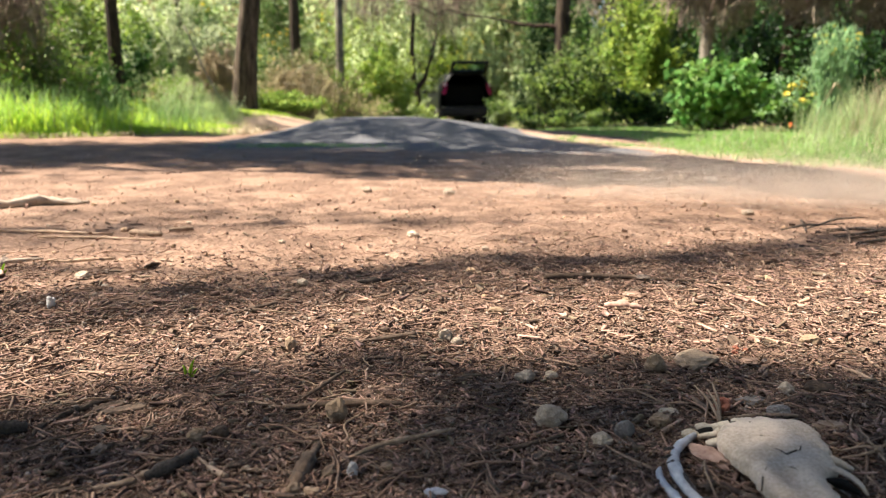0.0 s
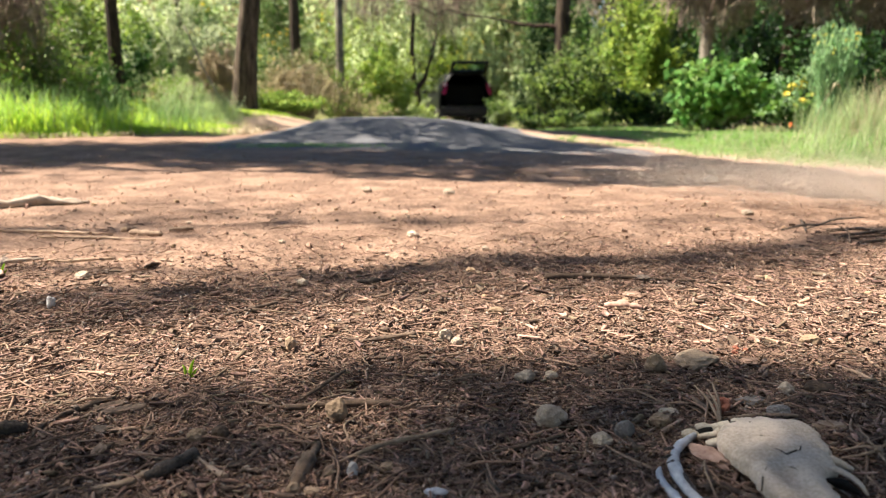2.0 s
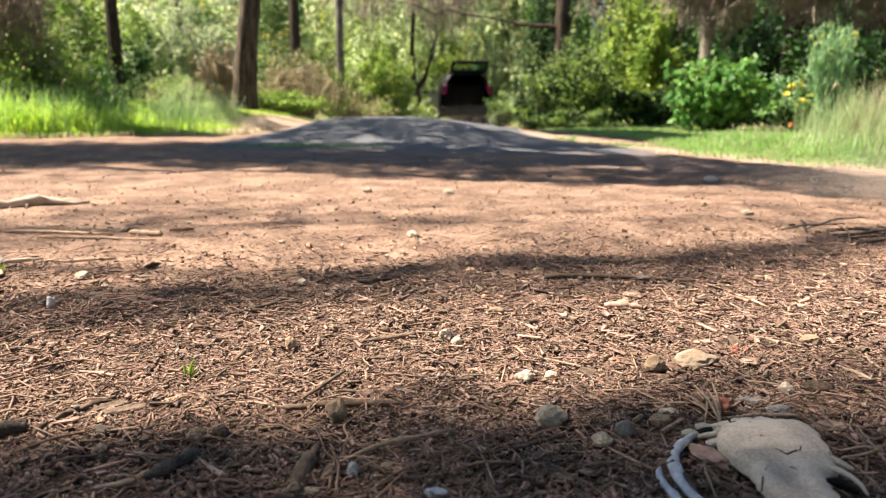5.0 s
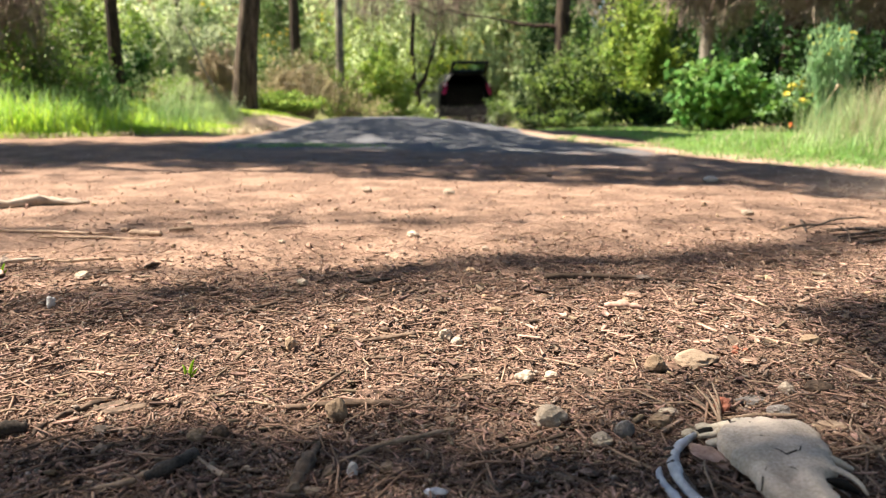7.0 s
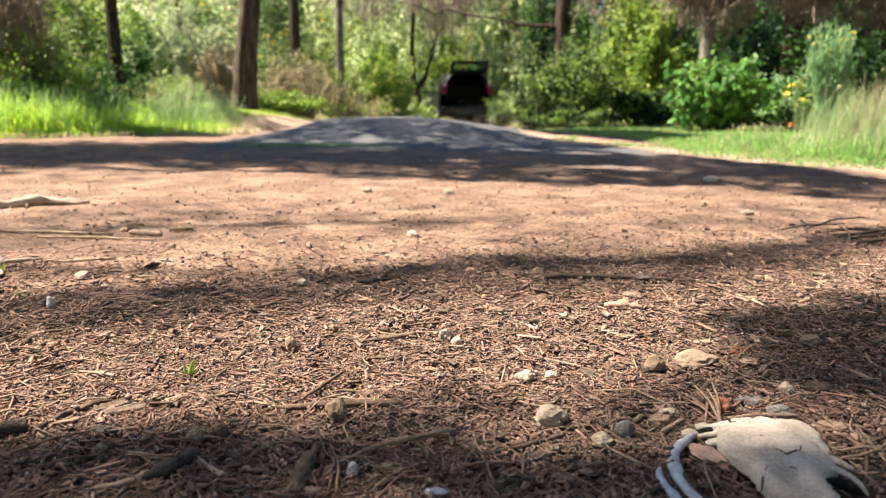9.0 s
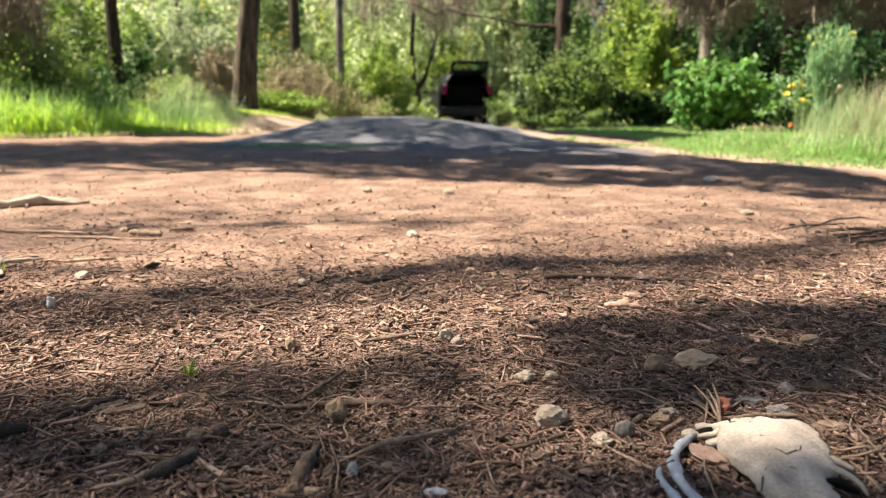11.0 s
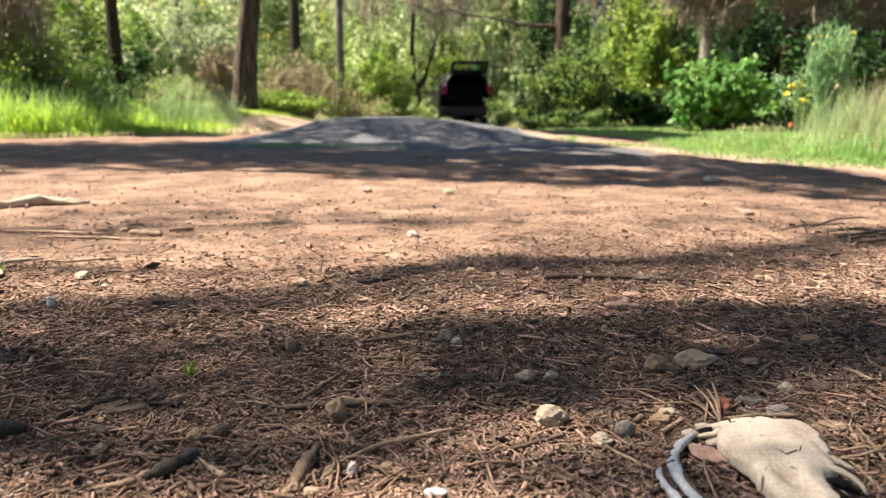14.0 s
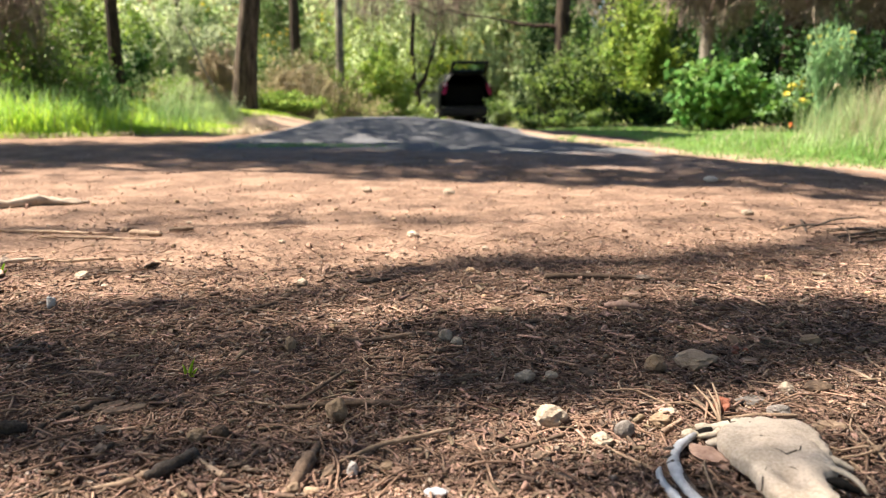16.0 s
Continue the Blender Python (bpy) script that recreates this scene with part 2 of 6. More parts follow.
def closed(pts, radii, sides=6, rough=0.0):
    """A tube whose ends close to a point."""
    pts = np.asarray(pts, float)
    radii = np.asarray(radii, float)
    pts = np.concatenate([pts[:1] + (pts[:1] - pts[1:2]) * 0.02, pts, pts[-1:] + (pts[-1:] - pts[-2:-1]) * 0.02])
    return tube(pts, np.concatenate([[radii[0] * 0.05], radii, [radii[-1] * 0.05]]), sides, rough)


def unit(v):
    return v / (np.linalg.norm(v, axis=-1, keepdims=True) + 1e-9)


def leaves(c, size, slim=0.45, up=0.3, droop=None):
    """Folded leaf blades at the points c: two triangles each."""
    n = len(c)
    d = unit(rng.normal(0, 1, (n, 3)) + (np.array([0, 0, up]) if droop is None else droop))
    s = unit(np.cross(d, rng.normal(0, 1, (n, 3))))
    nrm = np.cross(s, d)
    L = (np.ones(n) * size * rng.uniform(0.6, 1.3, n))[:, None]
    base, tip = c - d * L * 0.5, c + d * L * 0.5
    lift = nrm * L * 0.12
    v = np.stack([base, c + s * L * slim * 0.5 + lift, tip, c - s * L * slim * 0.5 + lift], 1).reshape(-1, 3)
    i = np.arange(n)[:, None] * 4
    f = np.stack([i + [0, 1, 2], i + [0, 2, 3]], 1).reshape(-1, 3)
    return v, f


def blades(base, height, width, lean, bend=0.5):
    """Bent tapering grass blades: five triangles each."""
    n = len(base)
    az = rng.uniform(0, 2 * np.pi, n)
    d = np.stack([np.cos(az), np.sin(az), np.zeros(n)], 1)
    s = np.stack([-np.sin(az), np.cos(az), np.zeros(n)], 1)
    lean = (lean * rng.uniform(0.2, 1.2, n))[:, None]
    h = np.asarray(height)[:, None] * np.ones((n, 1))
    w = (np.ones(n) * width * rng.uniform(0.6, 1.3, n))[:, None]
    up = np.array([[0, 0, 1.0]])
    rows = []
    for t, k in ((0, 1.0), (0.45, 0.8), (0.8, 0.45)):
        p = base + up * h * (t - 0.25 * bend * t * t) + d * h * lean * t * t
        rows += [p - s * w * k / 2, p + s * w * k / 2]
    rows.append(base + up * h * (1 - 0.35 * bend) + d * h * lean)
    v = np.stack(rows, 1).reshape(-1, 3)
    i = np.arange(n)[:, None] * 7
    f = np.stack([i + [0, 1, 3], i + [0, 3, 2], i + [2, 3, 5], i + [2, 5, 4], i + [4, 5, 6]], 1).reshape(-1, 3)
    return v, f


# ---- ground ----
def smooth(a, b, x):
    t = np.clip((x - a) / (b - a), 0, 1)
    return t * t * (3 - 2 * t)


def wave(x, y, f, p):
    return np.sin(x * f + p) * np.cos(y * f * 1.13 - p * 1.7) + 0.5 * np.sin(x * f * 2.3 - y * f * 1.9 + p * 3)


def right_edge(y):
    """Where the verge begins to the right of the track."""
    return np.interp(y, [-10, 0, 3, 3.85, 4.9, 7, 9, 14, 30], [4.5, 3.2, 1.95, 1.6, 1.25, 0.85, 1.0, 1.5, 1.7])


def left_edge(y):
    return np.interp(y, [-10, 4.6, 6.0, 6.7, 7.4, 9.2, 12, 30], [-14, -8, -5.0, -3.6, -2.05, -2.25, -1.7, 0.0])


def height(x, y):
    x, y = np.asarray(x, float), np.asarray(y, float)
    far = smooth(6, 12, np.hypot(x, y))
    z = 0.006 * wave(x, y, 3.1, 0.4) * smooth(0.9, 2.2, y) + 0.02 * wave(x, y, 0.9, 1.0) * far
    z = z - 0.24 * smooth(8, 15, y) * smooth(-4, -1.5, x)
    across = smooth(-1.95, -1.0, x) * (1 - smooth(-0.45, 1.35, x))
    along = smooth(5.5, 7.2, y) * (1 - smooth(7.4, 11, y))
    z = z + 0.178 * across * along
    z = z + 0.25 * (1 - smooth(-2.9, -1.0, x)) * smooth(7.3, 10.8, y)
    z = z + 0.05 * smooth(0.1, 1.6, x - right_edge(y)) * smooth(1.5, 4, y)
    z = z + 1.5 * smooth(30, 120, np.hypot(x, y))
    return z


def make_ground():
    u = np.linspace(-7.35, 7.35, 340)
    w = np.linspace(-5.4, 7.6, 380)
    xs, ys = 0.36 * np.sinh(u), 0.6 + 0.36 * np.sinh(w)
    X, Y = np.meshgrid(xs, ys)
    Z = height(X, Y) + 0.0025 * wave(X, Y, 31, 0.2) * (np.hypot(X, Y) < 6)
    v = np.stack([X, Y, Z], -1).reshape(-1, 3)
    nx, ny = len(xs), len(ys)
    i = (np.arange(ny - 1)[:, None] * nx + np.arange(nx - 1)[None]).reshape(-1, 1)
    f = np.concatenate([i, i + 1, i + nx + 1, i + nx], 1)
    me = raw("ground", v, f, GROUND, True)
    x, y = v[:, 0], v[:, 1]
    verge = np.maximum(smooth(0.12, 0.36, x - right_edge(y) - 0.38 * smooth(4.4, 6.0, y) * (1 - smooth(7.5, 9.0, y))), smooth(-0.15, 0.2, left_edge(y) - x)) * smooth(1.0, 2.0, y)
    gravel = (0.45 * smooth(2.7, 3.6, y + 0.3 * x) + 0.55 * smooth(4.2, 5.4, y + 0.25 * x)) * (1 - smooth(22, 30, y)) * smooth(-2.2, -1.5, x) * (1 - smooth(-0.2, 0.08, x - right_edge(y)))
    litter = 1 - smooth(0.95, 1.6, y + 0.22 * (1 - smooth(-0.3, 0.3, x)) + 0.10 * wave(x, y, 2.3, 0.7) + 0.06 * wave(x, y, 6.1, 2.0))
    strip = x - right_edge(y) - 0.1
    sand = np.maximum(np.exp(-(strip / (0.13 + 0.10 * smooth(4.5, 6, y))) ** 4) * smooth(1.8, 2.6, y) * (1 - smooth(6.6, 8, y)), 0.62 * np.exp(-((x + 2.3) / 0.95) ** 4 - ((y - 9.2) / 2.1) ** 4))
    for key, val in (("verge", verge), ("gravel", gravel), ("litter", litter), ("sand", sand)):
        me.attributes.new(key, "FLOAT", "POINT").data.foreach_set("value", val.astype(np.float32))
    return tagged(new("ground", me), "reddish forest earth with pine litter and a grey gravel track", "ground", kind="structure")


make_ground()


# ---- pines ----
def needle_cloud(c, spread, count, size, slim=0.16):
    """Needle tufts scattered round the points c."""
    k = np.repeat(c, count, 0)
    p = k + rng.normal(0, 1, k.shape) * np.asarray(spread)
    return leaves(p, size, slim)


def bent_line(a, b, n, wobble):
    t = np.linspace(0, 1, n)[:, None]
    p = np.asarray(a) * (1 - t) + np.asarray(b) * t
    p[1:-1] += rng.normal(0, wobble, (n - 2, 3))
    return p


def pine(x, y, r, tall, lean, label, bark=BARK, crown=(6.0, 9.0, 1.5), limbs=7, tufts=14, low=(), needle=0.17):
    z = float(height(x, y)) - 0.08
    t = thing("pine_tree", pose(x, y, z), label, "tree", "pines of the wood")
    n = 30
    s = np.linspace(0, 1, n)
    line = np.stack([lean[0] * s * tall, lean[1] * s * tall, s * tall], 1)
    line[1:, :2] += np.cumsum(rng.normal(0, 0.008 * tall / 8, (n - 1, 2)), 0)
    rad = r * (1 - 0.7 * s) * (1 + 0.35 * np.exp(-s * 28))
    mesh_part("trunk", raw("trunk", *tube(line, rad, 36, 0.012, 0.07), bark, True), t)
    z0, z1, wide = crown
    tips = []
    for _ in range(limbs):
        h = rng.uniform(z0, z1)
        k = np.array([np.interp(h, line[:, 2], line[:, i]) for i in range(3)])
        az = rng.uniform(0, 2 * np.pi)
        out = wide * rng.uniform(0.5, 1.1)
        e = k + [out * np.cos(az), out * np.sin(az), rng.uniform(0.1, 0.9)]
        br = bent_line(k, e, 6, 0.06)
        mesh_part("limb", raw("limb", *tube(br, np.linspace(r * 0.28, r * 0.06, 6), 6, 0.1), bark, True), t)
        tips.append(br[2:])
    for a, b, rr in low:
        br = bent_line(a, b, 7, 0.04)
        mesh_part("limb", raw("limb", *tube(br, np.linspace(rr, rr * 0.25, 7), 6, 0.1), bark, True), t)
    if tufts:
        mesh_part("crown", raw("crown", *needle_cloud(np.concatenate(tips), np.array((0.28, 0.28, 0.16)) * (needle / 0.17), tufts, needle, 0.16 if needle < 0.2 else 0.3), L_PINE), t)
    return t


pine(-4.55, 10.0, 0.088, 8.5, (0.0, 0.02), "slender dark-barked pine rising from tall grass", crown=(5.4, 8.3, 1.2), limbs=10, tufts=16)
pine_b = pine(-3.10, 11.0, 0.172, 6.6, (0.115, 0.0), "thick reddish-brown pine trunk leaning a little over the verge", BARK_RED, crown=(4.4, 5.9, 1.1), limbs=9, tufts=16)
pine(-3.3, 16.0, 0.12, 9, (0.01, 0.0), "dark pine trunk behind flowering broom", limbs=8)
pine(-2.45, 17.0, 0.11, 8, (0.01, 0.0), "thin grey pine trunk in a thicket", GREY_BARK, limbs=6)
pine(2.3, 14.0, 0.16, 9, (-0.01, 0.0), "dark pine trunk with a long bare low limb", limbs=8,
     low=[((0.0, 0, 2.05), (-1.6, 0.2, 2.3), 0.05), ((-1.6, 0.2, 2.3), (-3.4, 0.3, 2.6), 0.028)])
pine(3.52, 9.6, 0.085, 7, (-0.02, 0.02), "pale grey dead trunk among shrubs", GREY_BARK, limbs=5, tufts=10)
wood_pine = pine(4.5, 9.3, 0.15, 8, (0.01, 0.01), "dark pine trunk hung with dead twigs", limbs=7)
pine(5.25, 8.8, 0.13, 8, (0.02, 0.01), "dark pine trunk behind yellow broom", limbs=7)
pine(-5.6, 15.5, 0.08, 8, (-0.01, 0.0), "thin dark pine trunk deep in the thicket", limbs=5)
pine(-0.1, 26.0, 0.12, 9, (0.0, 0.0), "dark pine trunk beyond the parked car", limbs=6)


def forked_tree(x, y):
    t = thing("forked_tree", pose(x, y, float(height(x, y)) - 0.05), "small dark forked tree standing beside the track", "tree")
    mesh_part("trunk", raw("trunk", *tube(bent_line((0, 0, 0), (0.02, 0, 1.05), 6, 0.02), np.linspace(0.10, 0.085, 6), 10, 0.08), BARK, True), t)
    a = np.array([[0.02, 0, 1.0], [-0.06, 0, 1.4], [-0.10, 0.02, 2.0], [-0.05, 0.05, 3.0], [-0.2, 0.1, 4.0]])
    b = np.array([[0.02, 0, 1.0], [0.22, 0, 1.28], [0.36, 0.05, 1.7], [0.50, 0.1, 2.3], [0.55, 0.1, 3.6]])
    mesh_part("limb", raw("limb", *tube(a, [0.07, 0.06, 0.055, 0.045, 0.03], 8, 0.1), BARK, True), t)
    mesh_part("limb", raw("limb", *tube(b, [0.07, 0.06, 0.05, 0.04, 0.025], 8, 0.1), BARK, True), t)
    c = np.concatenate([a[3:], b[3:], rng.normal(0, 0.5, (14, 3)) + [0.1, 0, 3.4]])
    mesh_part("crown", raw("crown", *needle_cloud(c, (0.3, 0.3, 0.25), 60, 0.12, 0.4), L_OLIVE), t)


forked_tree(-0.68, 18.0)


# ---- shrubs ----
def shrub(name, x, y, rx, ry, top, label, mat, leaf=0.06, count=2600, slim=0.5, bottom=0.05, stems=9,
          stem_mat=DARK_WOOD, flowers=0, second=None, clumps=46, category="shrub", petal=0.035):
    z = float(height(x, y))
    t = thing(name, pose(x, y, z - 0.03), label, category)
    d = unit(rng.normal(0, 1, (clumps, 3)))
    rr = rng.uniform(0.35, 1.0, (clumps, 1)) ** 0.6 * rng.uniform(0.75, 1.2, (clumps, 1))
    half = (top - bottom) / 2
    c = d * rr * np.array([rx, ry, half]) + [0, 0, bottom + half + 0.03]
    c[:, :2] += rng.normal(0, 0.12, (clumps, 2)) * [rx, ry]
    c[:, 2] = np.maximum(c[:, 2], 0.06) * rng.uniform(0.85, 1.15, clumps)
    root = np.stack([rng.normal(0, rx * 0.25, clumps), rng.normal(0, ry * 0.25, clumps), c[:, 2] * 0.25], 1)
    for k in range(stems):
        p = bent_line((rng.normal(0, rx * 0.12), rng.normal(0, ry * 0.12), -0.02), c[k % clumps], 5, 0.03 * top)
        mesh_part("stem", raw("stem", *tube(p, np.linspace(0.012 + 0.006 * top, 0.004, 5), 5), stem_mat, True), t)
    spread = np.array([rx, ry, half]) * 0.10
    per = int(count * 2.0) // clumps
    which = np.repeat(np.arange(clumps), per)
    u = np.clip(1.05 - np.abs(rng.normal(0, 0.34, len(which))), 0, 1.05)[:, None]
    p = root[which] * (1 - u) + c[which] * u
    p = p + rng.normal(0, 1, p.shape) * spread * (0.5 + 1.1 * rng.uniform(0, 1, (clumps, 1)) ** 2)[which]
    p[:, 2] = np.abs(p[:, 2] - 0.02) + 0.02
    mine = rng.uniform(0, 1, clumps) < (0.4 if second else 0)
    pick = mine[which] ^ (rng.uniform(0, 1, len(which)) < (0.15 if second else 0))
    mesh_part("foliage", raw("foliage", *leaves(p[~pick], leaf, slim), mat), t)
    if second:
        mesh_part("foliage", raw("foliage", *leaves(p[pick], leaf, slim), second), t)
    # Core of near-black leaves (olive at left) puts hollow shade into the colour.
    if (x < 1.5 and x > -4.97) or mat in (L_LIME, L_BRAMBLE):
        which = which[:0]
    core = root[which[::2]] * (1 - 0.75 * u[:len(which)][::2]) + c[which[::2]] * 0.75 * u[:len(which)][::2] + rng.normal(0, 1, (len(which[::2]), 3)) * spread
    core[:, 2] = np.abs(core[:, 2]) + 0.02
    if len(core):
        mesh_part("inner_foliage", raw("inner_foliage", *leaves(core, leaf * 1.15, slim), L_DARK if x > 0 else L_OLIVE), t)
    if flowers:
        outer = c[np.argsort(-c[:, 2])[:max(4, clumps // 2)]]
        q = outer[rng.integers(0, len(outer), flowers)] + rng.normal(0, 1, (flowers, 3)) * spread * 1.3
        bloom = raw("flower", *leaves(rng.normal(0, petal * 0.35, (6, 3)), petal, 0.7), PETAL)
        for place in q:
            fl = mesh_part("flower", bloom, t)
            fl.matrix_basis = pose(*place, 0, 0, rng.uniform(0, 360))
    return t


shrub("shrub", -5.0, 8.6, 0.9, 0.7, 1.25, "olive shrub tangled with dry brown twigs", L_BRIGHT, 0.055, 3800, second=L_BROWN, stem_mat=DEAD, stems=26)
shrub("shrub", -4.95, 12.4, 0.75, 0.7, 1.75, "leafy green shrub behind the slender pine", L_BRIGHT, 0.08, 3200, second=L_GREY)
shrub("shrub", -6.6, 13.0, 1.3, 0.9, 2.6, "tall green shrub at the wood's edge", L_BRIGHT, 0.09, 4200, second=L_LIME)
shrub("shrub", -8.6, 11.5, 1.4, 1.0, 2.2, "brown and green thicket shrub", L_OLIVE, 0.09, 3600, second=L_BROWN)
shrub("broom_bush", -3.75, 11.9, 0.45, 0.45, 1.35, "pale grey-green broom bush beside the thick pine", L_GREY, 0.10, 2600, 0.12, flowers=10)
shrub("shrub", -2.75, 13.6, 0.85, 0.6, 1.25, "brownish shrub of dry and green leaves", L_BROWN, 0.07, 3000, second=L_OLIVE)
shrub("shrub", -1.95, 14.6, 0.45, 0.45, 1.1, "olive-brown shrub beside the track", L_BRIGHT, 0.07, 2600, second=L_BROWN)
shrub("shrub", -1.35, 15.6, 0.75, 0.6, 1.75, "sunlit yellow-green shrub beside the track", L_LIME, 0.09, 3400, second=L_BRIGHT, flowers=12)
shrub("broom_bush", -3.75, 16.8, 0.9, 0.6, 2.1, "broom bush with clusters of yellow flowers", L_OLIVE, 0.08, 3000, flowers=46, petal=0.06)
shrub("broom_bush", -5.0, 15.0, 0.6, 0.6, 1.75, "green broom bush with yellow flowers on top", L_GREEN, 0.08, 2600, flowers=30, petal=0.06)
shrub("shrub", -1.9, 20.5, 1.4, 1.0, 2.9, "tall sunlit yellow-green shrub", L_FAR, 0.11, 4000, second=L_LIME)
shrub("shrub", 0.4, 25.5, 2.4, 1.0, 3.6, "tall yellow-green shrubs beyond the car", L_LIME, 0.13, 5200, second=L_OLIVE)
shrub("broom_bush", 0.72, 24.0, 0.75, 0.5, 2.4, "broom bush topped with a band of yellow flowers", L_OLIVE, 0.09, 2600, flowers=150, petal=0.055)
shrub("shrub", 1.47, 18.0, 0.5, 0.4, 0.9, "low pale green growth beside the parked car", L_BRIGHT, 0.07, 1500, second=L_FAR)
shrub("shrub", 2.0, 11.2, 0.8, 0.35, 0.34, "low weeds along the verge under a shrub", L_OLIVE, 0.05, 1500, second=L_BRIGHT)
shrub("shrub", 2.0, 15.4, 0.55, 0.6, 1.7, "olive-green shrub beside the parked car", L_OLIVE, 0.08, 3600, second=L_DARK)
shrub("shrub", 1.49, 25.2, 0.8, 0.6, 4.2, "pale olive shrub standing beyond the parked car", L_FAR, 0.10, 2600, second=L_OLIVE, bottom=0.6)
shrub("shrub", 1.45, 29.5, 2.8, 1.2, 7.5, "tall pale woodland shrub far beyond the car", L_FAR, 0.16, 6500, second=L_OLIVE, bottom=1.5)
shrub("shrub", 3.1, 20.5, 1.2, 0.7, 4.4, "tall dark olive shrub behind the dark pine", L_OLIVE, 0.11, 3800, second=L_DEEP, bottom=1.2)
shrub("shrub", 2.75, 17.0, 0.95, 0.8, 3.5, "tall dark green shrub with climbing leaves", L_DARK, 0.10, 3800, second=L_OLIVE)
shrub("shrub", 2.3, 12.4, 0.95, 0.6, 1.5, "ragged olive-green shrub before a dark trunk", L_OLIVE, 0.07, 3800, second=L_BRIGHT, clumps=80)
shrub("shrub", 2.12, 17.0, 0.6, 0.5, 1.6, "sunlit olive shrub beside the parked car", L_BRIGHT, 0.08, 2600, second=L_FAR)
shrub("shrub", 2.85, 10.2, 0.62, 0.55, 1.85, "sunlit lime-green leafy shrub", L_LIME, 0.075, 4200, second=L_BRIGHT, bottom=0.5)
# Near-black leaves darken the foot of the lime-green shrub.
shrub("shrub", 2.45, 8.4, 0.5, 0.3, 0.55, "low dark undergrowth below a lime-green shrub", L_DARK, 0.06, 2000, second=L_BRIGHT)
shrub("shrub", -0.85, 17.2, 0.75, 0.4, 0.75, "low bright green growth beside the parked car", L_LIME, 0.07, 1900, second=L_FAR)
shrub("shrub", -4.2, 18.6, 1.2, 0.8, 3.6, "tall olive shrub deep in the wood", L_OLIVE, 0.10, 3000, second=L_GREEN, bottom=1.7)
shrub("broom_bush", -4.15, 11.8, 0.6, 0.4, 1.8, "pale grey-green broom bush in the sun", L_GREY, 0.10, 2200, 0.12)
# Dark green shrubs; their near-black leaves also carry shade in the colour.
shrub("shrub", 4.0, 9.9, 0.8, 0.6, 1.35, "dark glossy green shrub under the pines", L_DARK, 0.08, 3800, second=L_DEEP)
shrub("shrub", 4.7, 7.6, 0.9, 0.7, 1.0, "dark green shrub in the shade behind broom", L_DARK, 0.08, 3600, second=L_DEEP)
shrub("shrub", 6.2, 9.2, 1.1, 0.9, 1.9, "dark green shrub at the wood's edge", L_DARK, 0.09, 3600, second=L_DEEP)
shrub("bramble_bush", 2.70, 7.0, 0.54, 0.48, 0.70, "bright green bramble with broad lit leaves", L_BRAMBLE, 0.085, 1500, 0.75, clumps=120, second=L_GREEN)
shrub("shrub", 3.25, 6.5, 0.28, 0.3, 0.5, "small green shrub with deep yellow flowers", L_GREEN, 0.05, 1100, flowers=18, petal=0.045, second=L_BROOM)


shrub("shrub", 4.15, 8.0, 0.62, 0.45, 1.02, "dark glossy shrub below a veil of dead twigs", L_DEEP, 0.07, 3000, second=L_DARK)
shrub("shrub", -4.55, 9.3, 0.55, 0.35, 0.72, "dark green undergrowth at a slender pine's foot", L_DEEP, 0.05, 2600, second=L_OLIVE)
shrub("shrub", -5.5, 9.6, 0.9, 0.5, 1.5, "dark olive thicket behind tall grass", L_OLIVE, 0.07, 3400, second=L_BRIGHT, stem_mat=DEAD, stems=20)
shrub("shrub", -4.75, 11.2, 0.5, 0.35, 1.1, "dense dark green shrub behind the sunlit grass", L_DEEP, 0.06, 2600, second=L_DARK)
shrub("shrub", -3.95, 13.6, 0.42, 0.4, 1.15, "small dark green shrub between two pines", L_DEEP, 0.06, 1800, second=L_DARK)
# Tall near-black shrubs: shade under the pines is painted into the leaves.
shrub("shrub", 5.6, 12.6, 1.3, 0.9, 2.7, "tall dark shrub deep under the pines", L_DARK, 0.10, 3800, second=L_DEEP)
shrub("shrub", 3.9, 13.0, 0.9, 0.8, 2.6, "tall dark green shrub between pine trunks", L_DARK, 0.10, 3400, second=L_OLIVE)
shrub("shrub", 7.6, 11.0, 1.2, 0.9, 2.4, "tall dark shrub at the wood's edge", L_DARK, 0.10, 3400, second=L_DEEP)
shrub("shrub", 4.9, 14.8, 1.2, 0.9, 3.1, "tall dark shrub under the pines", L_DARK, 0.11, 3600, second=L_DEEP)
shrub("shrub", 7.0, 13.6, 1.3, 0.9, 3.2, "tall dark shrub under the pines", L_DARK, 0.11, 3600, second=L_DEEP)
shrub("shrub", 3.3, 16.2, 0.9, 0.8, 3.0, "tall olive shrub behind a pine", L_OLIVE, 0.10, 3200, second=L_GREEN)
shrub("shrub", 3.0, 18.6, 1.0, 0.8, 3.4, "tall dark green shrub behind the dark pine", L_DARK, 0.11, 3200, second=L_GREEN)
shrub("shrub", -3.6, 9.4, 0.42, 0.35, 0.55, "low scrub of green and dry leaves in the verge", L_BRIGHT, 0.045, 1300, second=L_BROWN)
shrub("shrub", -3.5, 11.3, 0.55, 0.3, 0.98, "pale beige brush of dry grass and twigs", STRAW, 0.09, 1900, 0.10, stem_mat=DEAD, stems=20)
shrub("shrub", -2.5, 12.9, 0.7, 0.5, 1.0, "dry tan brush with sprays of green", L_BROWN, 0.08, 2600, 0.2, second=STRAW, stem_mat=DEAD, stems=24)
shrub("shrub", -1.6, 13.4, 0.6, 0.45, 0.75, "low dry brown brush beside the mound", L_BROWN, 0.07, 2000, 0.3, second=L_BRIGHT, stem_mat=DEAD, stems=16)
